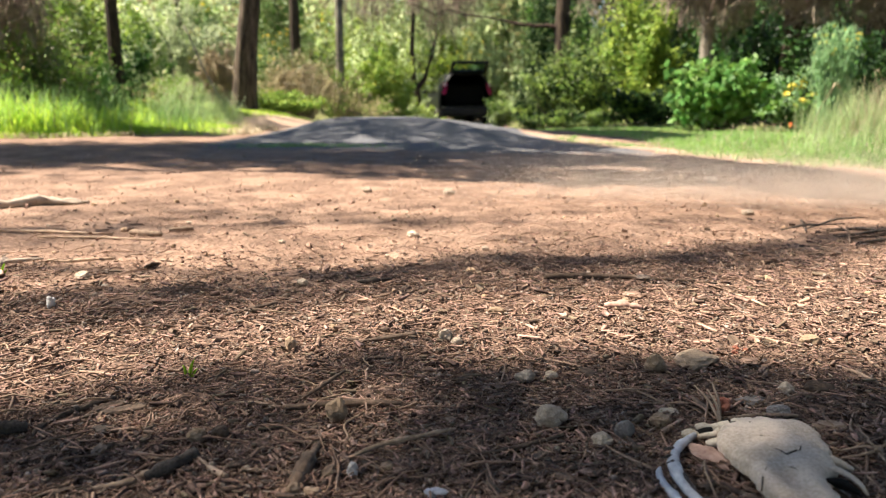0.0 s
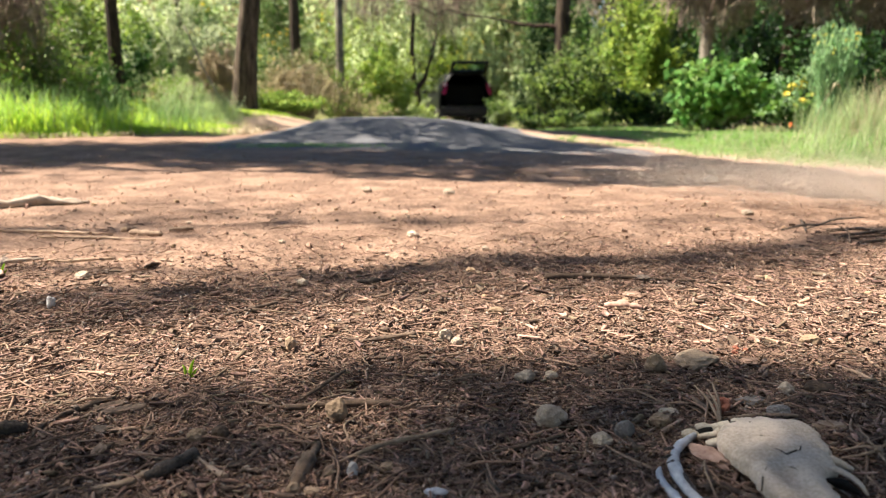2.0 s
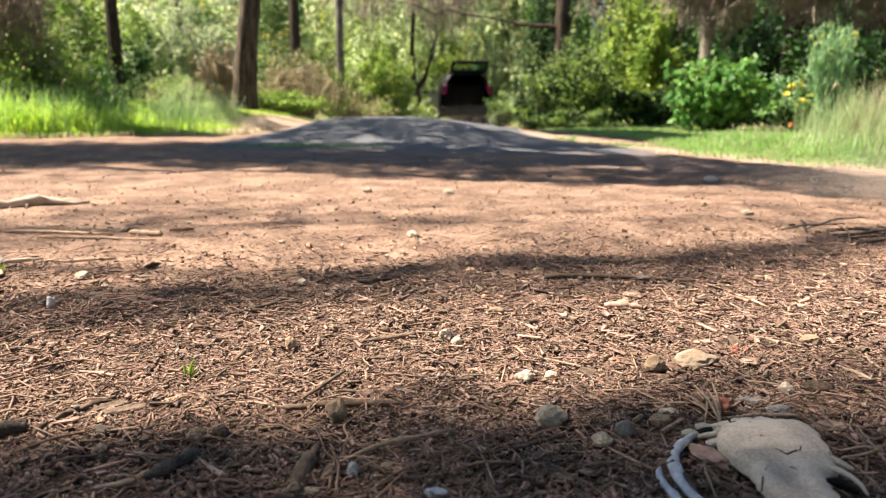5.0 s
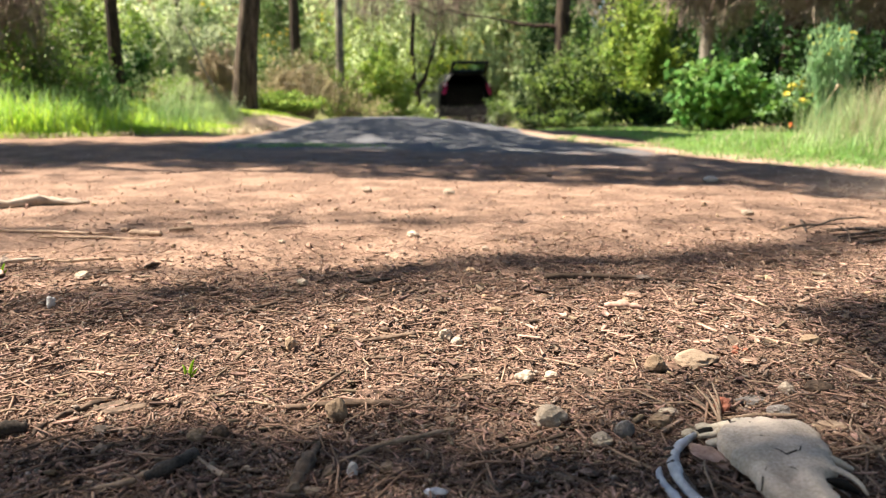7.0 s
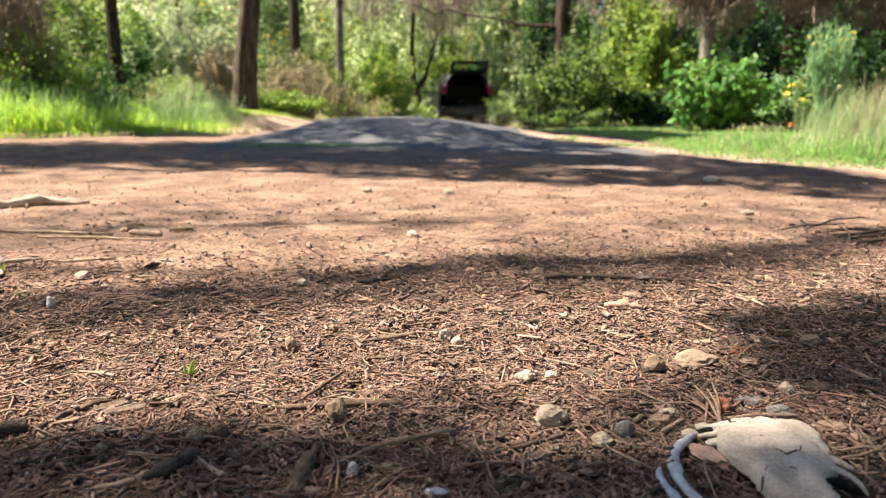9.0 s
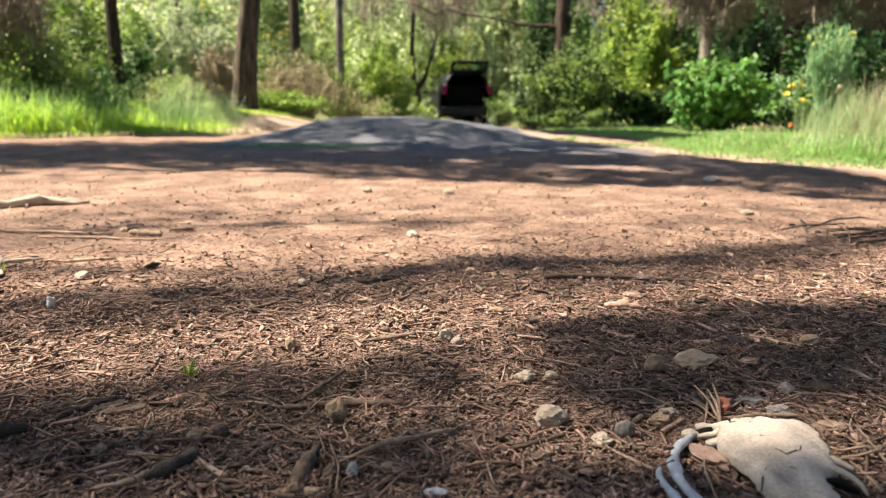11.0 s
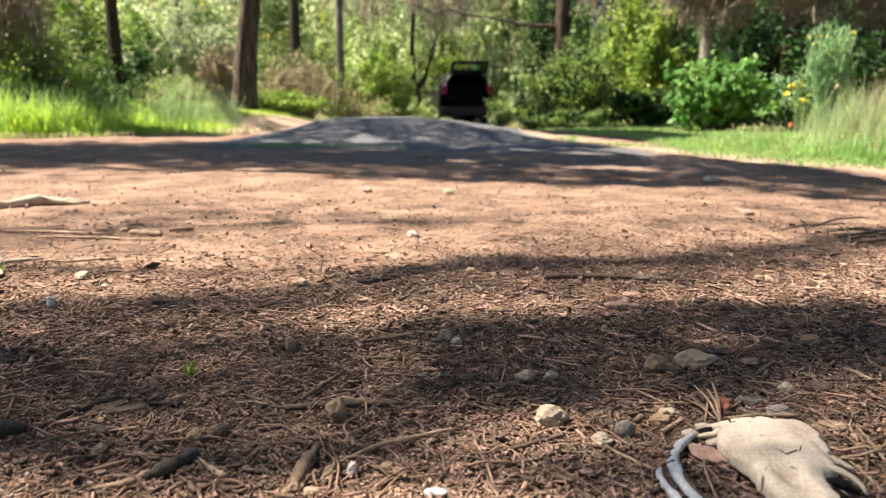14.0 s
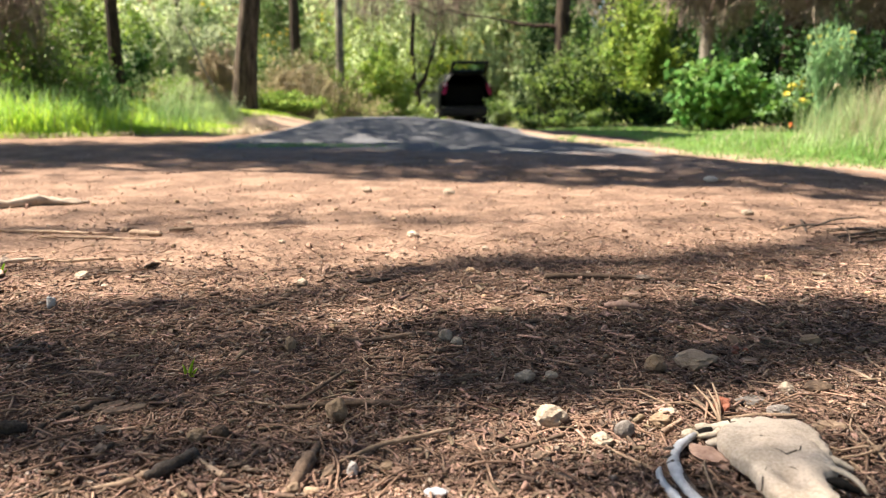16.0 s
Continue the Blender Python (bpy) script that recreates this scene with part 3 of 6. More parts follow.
shrub("shrub", -2.6, 11.7, 0.75, 0.35, 0.36, "low green weeds at a pine's foot", L_BRIGHT, 0.06, 1300, second=L_LIME)
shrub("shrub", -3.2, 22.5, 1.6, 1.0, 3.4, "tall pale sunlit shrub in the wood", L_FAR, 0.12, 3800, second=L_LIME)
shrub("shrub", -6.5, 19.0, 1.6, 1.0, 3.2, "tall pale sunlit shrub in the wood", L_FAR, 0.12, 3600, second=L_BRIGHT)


def far_woods():
    """The wood goes on all round: foliage masses from the ground to the tree tops."""
    n = 1500
    az = rng.uniform(0, 2 * np.pi, n)
    rad = rng.uniform(27, 44, n)
    c = np.stack([rad * np.sin(az), rad * np.cos(az), rng.uniform(0, 1, n) ** 1.2 * 10], 1)
    front = (np.abs(c[:, 0]) < 26) & (c[:, 1] > 0)
    near = c[front]
    c = c[front | (rng.uniform(0, 1, len(c)) < 0.45)]
    c = np.concatenate([c] + [near * [1, 1, 0.75] + rng.normal(0, 1.2, near.shape) * [1.5, 1.5, 0.4] for _ in range(4)])
    k = np.repeat(c, 90, 0)
    p = k + rng.normal(0, 1, k.shape) * [0.9, 0.9, 0.6]
    p[:, 2] = np.maximum(p[:, 2], 0.1) + 0.3
    # Right of this line the wood gets near-black leaves: its shade is painted.
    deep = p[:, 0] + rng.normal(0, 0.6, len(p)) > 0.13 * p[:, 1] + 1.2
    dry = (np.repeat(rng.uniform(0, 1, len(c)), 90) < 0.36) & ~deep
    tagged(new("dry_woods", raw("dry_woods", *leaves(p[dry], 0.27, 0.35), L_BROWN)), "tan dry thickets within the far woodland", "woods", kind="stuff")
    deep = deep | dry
    # Haze over the distant wood comes from the pale leaf colour alone.
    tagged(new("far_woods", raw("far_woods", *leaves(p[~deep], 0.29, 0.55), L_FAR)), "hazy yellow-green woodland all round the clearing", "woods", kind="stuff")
    tagged(new("dark_woods", raw("dark_woods", *leaves(p[deep & ~dry], 0.29, 0.55), L_DARK)), "woodland behind the verge shrubs in near-black leaves that carry its shade", "woods", kind="stuff")


far_woods()


def dead_hanging(x, y, z0, z1, wide, label, density=420):
    """A veil of dry twigs hanging from the low limbs of a pine."""
    t = thing("dead_branch", pose(x, y, z1), label, "dead branch", "dead hanging branches")
    mesh_part("limb", raw("limb", *tube(bent_line((-wide, 0.1, 0.15), (wide, 0, 0.05), 7, 0.05), np.linspace(0.04, 0.02, 7), 6), GREY_BARK, True), t)
    tw = []
    for _ in range(int(density * wide)):
        a = np.array([rng.uniform(-wide, wide), rng.normal(0, 0.15), rng.uniform(-0.1, 0.2)])
        drop = (z1 - z0) * rng.uniform(0.25, 1.0) * (1 - 0.5 * abs(a[0]) / wide)
        e = a + [rng.normal(0, 0.12), rng.normal(0, 0.1), -drop]
        tw.append(tube(bent_line(a, e, 4, 0.03), np.linspace(0.008, 0.004, 4), 3))
        for _ in range(7):
            s = a + (e - a) * rng.uniform(0.2, 1)
            tw.append(tube(np.array([s, s + [rng.normal(0, 0.09), rng.normal(0, 0.05), -rng.uniform(0.03, 0.16)]]), [0.0045, 0.003], 3))
    tagged(mesh_part("twig_mass", raw("twig_mass", *join(tw), DEAD), t), kind="stuff")


dead_hanging(3.25, 8.7, 0.85, 2.1, 0.62, "grey-brown veil of dead pine twigs", 780)
dead_hanging(4.25, 8.4, 1.05, 1.9, 0.42, "grey-brown veil of dead pine twigs over dark leaves", 620)
dead_hanging(5.0, 8.5, 1.0, 1.8, 0.4, "thin grey-brown veil of dead pine twigs", 380)
dead_hanging(2.75, 12.0, 1.5, 2.3, 0.5, "thin grey-brown veil of dead pine twigs", 200)
dead_hanging(-5.1, 8.3, 0.7, 1.6, 0.5, "brown veil of dead pine twigs over dark shrubs", 520)
dead_hanging(-5.75, 8.9, 0.6, 1.9, 0.5, "brown veil of dead pine twigs over dark shrubs", 520)
dead_hanging(0.0, 16.4, 1.5, 2.9, 0.8, "brown veil of dead pine twigs over the track", 170)
dead_hanging(-1.9, 18.0, 1.7, 3.0, 0.7, "brown veil of dead pine twigs over the thicket", 120)


# ---- grass ----
def grass(name, xs, ys, tall, width, lean, mat, label, thin=0.0):
    z = height(xs, ys) - 0.01
    me = raw(name, *blades(np.stack([xs, ys, z], 1), tall, width, lean), mat)
    tagged(new(name, me), label, "grass", kind="stuff")


def tufts(n, per, place, spread):
    """Blade feet gathered in tufts."""
    x, y = place(n)
    x, y = np.repeat(x, per), np.repeat(y, per)
    return x + rng.normal(0, spread, len(x)), y + rng.normal(0, spread, len(y)), np.repeat(rng.uniform(0.55, 1.25, n), per) * rng.uniform(0.6, 1.15, n * per)


def left_grass():
    def place(n):
        y = rng.uniform(5.5, 11.5, n)
        return left_edge(y) - rng.exponential(1.3, n) - 0.05, y

    for name, n, per, mat, top, wide, label in (("tall_grass", 1500, 16, GRASS_SUN, 0.42, 0.010, "lush bright green grass in the sun beside the track"),
                                               ("pale_grass", 420, 14, GRASS_PALE, 0.34, 0.008, "pale green grass mixed into the verge"),
                                               ("dry_grass", 110, 9, STRAW, 0.36, 0.005, "dry straw stalks in the green verge")):
        x, y, k = tufts(n, per, place, 0.05)
        inward = smooth(0, 0.8, left_edge(y) - x)
        tall = (0.06 + top * inward) * k * (1 - 0.8 * smooth(-4.4, -2.7, x)) * (1 - 0.6 * smooth(7.2, 9.5, y))
        grass(name, x, y, tall, wide, 0.7, mat, label)

    y = rng.uniform(5.5, 8.6, 1900)
    x = left_edge(y) + 0.12 - np.abs(rng.normal(0, 0.16, 1900)) + 0.12 * np.sin(y * 7) * np.cos(y * 3.1)
    grass("dead_grass", x, y, rng.uniform(0.02, 0.09, 1900), 0.012, 0.9, STRAW, "low dead straw at the rim of the green verge")
    # Pale tufts; the misty look behind the verge is put into their colour.
    y = rng.uniform(8.6, 10.2, 210)
    x = rng.uniform(-0.40, -0.29, 210) * y
    x, y = np.repeat(x, 5) + rng.normal(0, 0.07, 1050), np.repeat(y, 5) + rng.normal(0, 0.07, 1050)
    grass("misty_grass", x, y, rng.uniform(0.2, 0.75, 1050) * (1 - 0.5 * smooth(-0.36, -0.30, x / y)), 0.006, 0.75, GRASS_HAZE, "feathery pale grass, misty in its colour, behind the green verge")
    x = rng.uniform(-5.4, -2.5, 260)
    y = rng.uniform(6.6, 8.8, 260)
    keep = x < left_edge(y) - 0.35
    x, y = np.repeat(x[keep], 5) + rng.normal(0, 0.05, 5 * keep.sum()), np.repeat(y[keep], 5) + rng.normal(0, 0.05, 5 * keep.sum())
    grass("wispy_grass", x, y, rng.uniform(0.32, 0.72, len(x)) * (1 - 0.5 * smooth(-3.9, -2.7, x)), 0.006, 0.75, GRASS_PALE, "tall arching pale wisps above the green verge")


def right_grass():
    def place(n):
        y = 1.2 + 7.9 * rng.uniform(0, 1, n) ** 0.95
        return right_edge(y) + rng.exponential(0.8, n) + 0.2 + 0.42 * smooth(4.4, 6.0, y) * (1 - smooth(7.5, 9.0, y)), y

    for name, n, per, mat, top, wide, label in (("verge_grass", 2700, 14, GRASS_SOFT, 0.08, 0.006, "fresh green grass along the verge"),
                                               ("pale_grass", 500, 14, GRASS_PALE, 0.14, 0.005, "soft pale green grass along the verge"),
                                               ("dry_grass", 160, 8, STRAW, 0.26, 0.004, "dry stalks among the verge grass")):
        x, y, k = tufts(n, per, place, 0.05)
        inward = smooth(0.15, 0.95, x - right_edge(y))
        grass(name, x, y, (0.03 + top * inward * (1 - 0.85 * smooth(3.8, 6.5, y))) * k, wide, 0.6, mat, label)

    y = rng.uniform(2.8, 6.5, 1500)
    x = right_edge(y) + 0.22 - np.abs(rng.normal(0, 0.10, 1500)) + 0.15 * np.sin(y * 5) * np.cos(y * 2.1)
    grass("sparse_grass", x, y, rng.uniform(0.015, 0.05, 1500), 0.006, 0.8, GRASS_PALE, "thin short grass at the sandy rim of the verge")

    def back(n):
        y = rng.uniform(3.9, 5.6, n)
        k = 0.52 + 0.34 * rng.uniform(0, 1, n) ** 0.8
        return y * k, y

    def far_back(n):
        y = rng.uniform(4.2, 5.6, n)
        return y * rng.uniform(0.59, 0.86, n), y

    for name, n, per, mat, top, wide, label, back in (("straw_grass", 300, 9, STRAW, 0.36, 0.0035, "tall dry straw-coloured grass with seed heads", far_back),
                                               ("reed_grass", 760, 12, GRASS_HAZE, 0.30, 0.0038, "tall pale green grass behind the verge", back)):
        x, y, k = tufts(n, per, back, 0.06)
        inward = smooth(0.6, 1.4, x - right_edge(y))
        grass(name, x, y, (0.12 + top * inward) * k, wide, 0.45, mat, label)


left_grass()
right_grass()


def track_grass():
    n = 1500
    x = rng.normal(-1.0, 0.28, n)
    y = rng.normal(5.15, 0.10, n)
    grass("low_grass", x, y, rng.uniform(0.01, 0.04, n), 0.005, 0.6, GRASS_PALE, "low thin grass at the foot of the gravel mound")


track_grass()


# ---- parked car ----
def box(bm, x0, x1, y0, y1, z0, z1):
    g = bmesh.ops.create_cube(bm, size=1.0)
    for v in g["verts"]:
        v.co = Vector((x0 + (v.co.x + 0.5) * (x1 - x0), y0 + (v.co.y + 0.5) * (y1 - y0), z0 + (v.co.z + 0.5) * (z1 - z0)))
    return g["verts"]


def bevelled(bm, width, segments=2):
    bmesh.ops.bevel(bm, geom=bm.edges[:], offset=width, segments=segments, affect="EDGES", clamp_overlap=True)
    return bm


def parked_car(x, y, turn):
    z = float(height(x, y))
    t = thing("parked_car", pose(x, y, z, 0, 0, turn), "small black hatchback parked on the track, tailgate open", "car")
    # side profile from the tail (y = 0) to the nose (y = 3.7): half width at sill, belt, roof; heights
    st = [(0.00, 0.78, 0.80, 0.49, 0.30, 0.88, 1.46), (0.25, 0.81, 0.83, 0.55, 0.24, 0.92, 1.48), (0.9, 0.82, 0.84, 0.58, 0.22, 0.93, 1.50),
          (1.7, 0.82, 0.84, 0.58, 0.22, 0.92, 1.48), (2.3, 0.82, 0.83, 0.54, 0.22, 0.91, 1.30), (2.75, 0.81, 0.80, 0.70, 0.22, 0.90, 0.98),
          (3.3, 0.79, 0.76, 0.62, 0.24, 0.80, 0.86), (3.68, 0.66, 0.62, 0.50, 0.34, 0.64, 0.68)]
    bm = bmesh.new()
    rings = []
    for yy, ws, wb, wr, zs, zb, zr in st:
        half = [(ws * 0.92, zs), (ws, zs + 0.10), (wb, (zs + zb) / 2 + 0.05), (wb * 0.985, zb), ((wb + wr) / 2 + 0.02, (zb + zr) / 2 + 0.02), (wr, zr - 0.06), (wr * 0.82, zr)]
        ring = [bm.verts.new((a, yy, b)) for a, b in half] + [bm.verts.new((-a, yy, b)) for a, b in reversed(half)]
        rings.append(ring)
    m = len(rings[0])
    for r0, r1 in zip(rings, rings[1:]):
        for i in range(m):
            bm.faces.new((r0[i], r0[(i + 1) % m], r1[(i + 1) % m], r1[i]))
    bm.faces.new(rings[-1])
    bmesh.ops.recalc_face_normals(bm, faces=bm.faces[:])
    body = part("body", bm, PAINT, t, smooth=True)
    body.modifiers.new("panel", "SOLIDIFY").thickness = 0.03
    ys = [r[0] for r in st]
    for s in (-1, 1):
        for y0, y1 in ((0.45, 1.25), (1.32, 2.15)):
            bm = bmesh.new()
            ring = []
            for yy in np.linspace(y0, y1, 5):
                wb, wr, zb, zr = (float(np.interp(yy, ys, [r[k] for r in st])) for k in (2, 3, 5, 6))
                ring.append([bm.verts.new((s * (w + 0.006), yy, h)) for w, h in ((wb * 0.99, zb + 0.02), ((wb + wr) / 2 + 0.022, (zb + zr) / 2 + 0.02), (wr + 0.02, zr - 0.09))])
            for p, q in zip(ring, ring[1:]):
                for k in range(2):
                    bm.faces.new((p[k], q[k], q[k + 1], p[k + 1]))
            part("side_window", bm, GLASS_DARK, t, "dark tinted glass").modifiers.new("pane", "SOLIDIFY").thickness = 0.004
    bm = bmesh.new()
    box(bm, -0.60, 0.60, 0.45, 0.60, 0.55, 1.15)
    part("rear_seat", bevelled(bm, 0.05), CLOTH, t)
    bm = bmesh.new()
    box(bm, -0.74, 0.74, 0.03, 1.2, 0.46, 0.52)
    part("boot_floor", bevelled(bm, 0.01), CLOTH, t)
    bm = bmesh.new()
    box(bm, -0.83, 0.83, -0.14, 0.16, 0.26, 0.54)
    for v in bm.verts:
        if v.co.y < 0:
            v.co.x *= 0.93
    part("rear_bumper", bevelled(bm, 0.06, 3), PLASTIC, t)
    bm = bmesh.new()
    box(bm, -0.26, 0.26, -0.155, -0.14, 0.34, 0.45)
    part("number_plate", bevelled(bm, 0.004, 1), PLASTIC, t)
    for s in (-1, 1):
        bm = bmesh.new()
        box(bm, s * 0.70 - 0.065, s * 0.70 + 0.065, -0.05, 0.14, 0.86, 1.22)
        for v in bm.verts:
            v.co.x -= s * (v.co.z - 0.86) * 0.22
            v.co.y += (v.co.z - 0.86) * 0.18
        lamp = part("tail_light", bevelled(bm, 0.03, 2), LAMP_RED, t, "red tail lamp")
        # Pale block stands in for the white glint at the lamp's top.
        bm = bmesh.new()
        box(bm, s * 0.67 - 0.035, s * 0.67 + 0.035, -0.052, 0.02, 1.10, 1.16)
        part("lamp_glint", bevelled(bm, 0.012, 2), LAMP_GLINT, lamp)
        bm = bmesh.new()
        box(bm, s * 0.98 - 0.10, s * 0.98 + 0.10, 2.02, 2.12, 0.92, 1.05)
        part("side_mirror", bevelled(bm, 0.03, 2), PLASTIC, t)
        for yy in (0.62, 3.02):
            pts = np.array([[s * 0.64, yy, 0.30], [s * 0.83, yy, 0.30]])
            wheel = mesh_part("wheel", raw("wheel", *closed(pts, [0.18, 0.18], 20), ALLOY), t)
            ring = [(s * 0.62, 0.24), (s * 0.64, 0.295), (s * 0.80, 0.295), (s * 0.82, 0.24), (s * 0.80, 0.18), (s * 0.64, 0.18), (s * 0.62, 0.24)]
            ang = np.linspace(0, 2 * np.pi, 29)[:-1]
            v = np.array([[a, yy + b * np.cos(q), 0.30 + b * np.sin(q)] for a, b in ring[:-1] for q in ang])
            f = [[i * 28 + j, i * 28 + (j + 1) % 28, ((i + 1) % 6) * 28 + (j + 1) % 28, ((i + 1) % 6) * 28 + j] for i in range(6) for j in range(28)]
            mesh_part("tyre", raw("tyre", v, f, RUBBER, True), wheel)
    # tailgate: a frame round its window, hinged at the roof's rear edge and raised
    gate = Matrix.Translation((0, 0.02, 1.47)) @ Euler((radians(-28), 0, 0)).to_matrix().to_4x4()
    bm = bmesh.new()
    box(bm, -0.54, -0.45, -0.66, 0.0, -0.03, 0.03)
    box(bm, 0.45, 0.54, -0.66, 0.0, -0.03, 0.03)
    box(bm, -0.45, 0.45, -0.20, 0.0, -0.03, 0.03)
    box(bm, -0.45, 0.45, -0.66, -0.57, -0.03, 0.03)
    bmesh.ops.transform(bm, matrix=gate, verts=bm.verts[:])
    tg = part("tailgate", bevelled(bm, 0.012, 2), PAINT, t, "raised black tailgate")
    bm = bmesh.new()
    box(bm, -0.448, 0.448, -0.568, -0.202, -0.006, 0.006)
    bmesh.ops.transform(bm, matrix=gate, verts=bm.verts[:])
    part("rear_window", bm, GLASS, tg, "greenish tinted glass")
    for s in (-1, 1):
        pts = np.array([[s * 0.56, 0.08, 1.20], [s * 0.48, -0.30, 1.62]])
        mesh_part("gas_strut", raw("gas_strut", *closed(pts, [0.012, 0.009], 8), PLASTIC), t)
    return t


parked_car(0.71, 21.0, 9)


# ---- unseen pines beside the clearing, added so that their limbs shade it ----
def over_sun(gx, gy, high):
    """The place at that height on the sun's ray to a point of the ground."""
    k = high / TO_SUN.z
    return np.array([gx + TO_SUN.x * k, gy + TO_SUN.y * k, high])


def needle_pad(parent, name, line, thick, high, count, size=0.075, slim=0.3, soft=False, limit=None, open_from=None):
    """An unseen layer of needled twigs overhead, set on the sun's rays to shade a line of the ground. Its own origin is
    its middle.
    """
    pts = np.array([over_sun(gx, gy, high) for gx, gy in line])
    mid = pts.mean(0)
    seg = rng.integers(0, len(pts) - 1, count)
    u = rng.uniform(0, 1, (count, 1))
    p = pts[seg] * (1 - u) + pts[seg + 1] * u - mid
    lump = 0.8 + 0.4 * np.sin(p[:, 0] * 5.1 + 1) * np.cos(p[:, 0] * 2.3) + 0.15 * np.sin(p[:, 0] * 17)
    p[:, 1] += (rng.normal(0, 1, count) if soft else rng.uniform(-1, 1, count)) * thick * np.clip(lump, 0.45, 1.2)
    p[:, 2] += rng.normal(0, 0.05, count)
    if limit is not None:
        k = high / TO_SUN.z
        gx, gy = p[:, 0] + mid[0] - TO_SUN.x * k, p[:, 1] + mid[1] - TO_SUN.y * k
        keep = gx < right_edge(gy) + limit + 0.06 + 0.22 * smooth(3.6, 4.6, gy) + 0.03 * np.sin(gy * 9)
        if open_from is not None:
            keep &= rng.uniform(0, 1, len(p)) > 0.62 * smooth(open_from, open_from + 0.9, gx)
        p = p[keep]
    ob = mesh_part(name, raw(name, *leaves(p, size, slim), L_PINE), parent)
    ob.matrix_basis = pose(*(Vector(mid) - parent.matrix_world.translation))
    return ob


def shade_patch(parent, upper, lower, count, high=6.4, fade=1.0, size=0.05, slim=0.3):
    """An unseen spray of needled twigs placed so that its shade lies between two lines of the ground; fade above 1
    thins it towards the lower line.
    """
    ux, uy = zip(*upper)
    lx, ly = zip(*lower)
    gx = rng.uniform(max(ux[0], lx[0]), min(ux[-1], lx[-1]), count)
    top, low = np.interp(gx, ux, uy), np.interp(gx, lx, ly)
    top = top + 0.014 * np.sin(gx * 23 + 1) + 0.010 * np.sin(gx * 57)
    gy = top - (top - low) * rng.uniform(0, 1, count) ** fade + rng.normal(0, 0.008, count)
    p = np.stack([gx, gy, np.zeros(count)], 1) + over_sun(0, 0, high) + rng.normal(0, 0.04, (count, 3)) * [0, 0, 1]
    mid = p.mean(0)
    ob = mesh_part("needled_branch", raw("needled_branch", *leaves(p - mid, size, slim), L_PINE), parent)
    ob.matrix_basis = pose(*(Vector(mid) - parent.matrix_world.translation))
    return ob


def shade_pine(x, y, r, tall, label, arms):
    t = thing("pine_tree", pose(x, y, float(height(x, y)) - 0.08), label, "tree", "pines of the wood")
    s = np.linspace(0, 1, 12)
    line = np.stack([0.02 * s * tall, 0.01 * s * tall, s * tall], 1)
    mesh_part("trunk", raw("trunk", *tube(line, r * (1 - 0.6 * s) * (1 + 0.3 * np.exp(-s * 25)), 14, 0.07), BARK, True), t)
    for z0, e in arms:
        a = np.array([0.02 * z0, 0.01 * z0, z0])
        mesh_part("limb", raw("limb", *tube(bent_line(a, np.array(e) - [x, y, 0], 8, 0.03), np.linspace(r * 0.28, 0.010, 8), 7, 0.1), BARK, True), t)
    # Crown out of view, added to screen off more skylight.
    tips = []
    for k in range(9):
        az, h = 2.4 * k, tall * (0.80 + 0.02 * k)
        tip = np.array([0.02 * h + 1.3 * math.cos(az), 0.01 * h + 1.3 * math.sin(az), h + 0.4])
        mesh_part("limb", raw("limb", *tube(bent_line((0.02 * h, 0.01 * h, h), tip, 6, 0.04), np.linspace(r * 0.2, 0.01, 6), 6, 0.1), BARK, True), t)
        tips.append(bent_line((0.02 * h, 0.01 * h, h), tip, 6, 0.04)[2:])
    mesh_part("crown", raw("crown", *needle_cloud(np.concatenate(tips), (0.35, 0.35, 0.2), 40, 0.22, 0.25), L_PINE), t)
    return t


near_pine = shade_pine(-9.6, 1.3, 0.2, 9, "unseen tall pine whose long limbs shade the bare earth",
                       [(5.9, over_sun(0.9, 0.40, 6.42)), (5.6, over_sun(0.6, 1.26, 6.42)), (6.2, over_sun(0.3, 1.72, 6.42)), (5.3, over_sun(-0.2, 0.30, 6.40))])
left_shade = shade_patch(near_pine, [(-0.62, 0.78), (-0.53, 0.79), (-0.41, 0.81), (-0.27, 0.84), (-0.06, 0.89), (0.06, 0.93)],
                         [(-0.62, 0.52), (-0.41, 0.50), (-0.21, 0.47), (-0.09, 0.50), (0.06, 0.58)], 1750)
right_shade = shade_patch(near_pine, [(0.03, 0.86), (0.13, 0.94), (0.26, 0.99), (0.43, 0.99), (0.66, 1.00), (0.82, 1.01)],
                          [(0.02, 0.65), (0.09, 0.61), (0.17, 0.63), (0.26, 0.64), (0.36, 0.68), (0.49, 0.72), (0.64, 0.77)], 2050)
low_shade = shade_patch(near_pine, [(-0.00, 0.66), (0.08, 0.76), (0.14, 0.78), (0.24, 0.76), (0.32, 0.73), (0.47, 0.70), (0.57, 0.69)], [(0.0, 0.36), (0.9, 0.34)], 1800)
band_shade = shade_patch(near_pine, [(-0.16, 1.15), (-0.03, 1.24), (0.13, 1.33), (0.28, 1.26), (0.46, 1.32), (0.75, 1.46), (1.06, 1.64), (1.32, 1.75)],
                         [(-0.16, 0.96), (-0.15, 0.97), (0.01, 1.01), (0.18, 1.01), (0.37, 1.06), (0.61, 1.18), (0.88, 1.35), (1.11, 1.47)], 1650, fade=1.6)
band_tip = shade_patch(near_pine, [(-0.79, 0.94), (-0.66, 0.99), (-0.51, 1.04), (-0.35, 1.09), (-0.18, 1.14), (-0.16, 1.15)], [(-0.65, 0.78), (-0.54, 0.81), (-0.42, 0.85), (-0.29, 0.90), (-0.16, 0.96)], 560, fade=1.5)
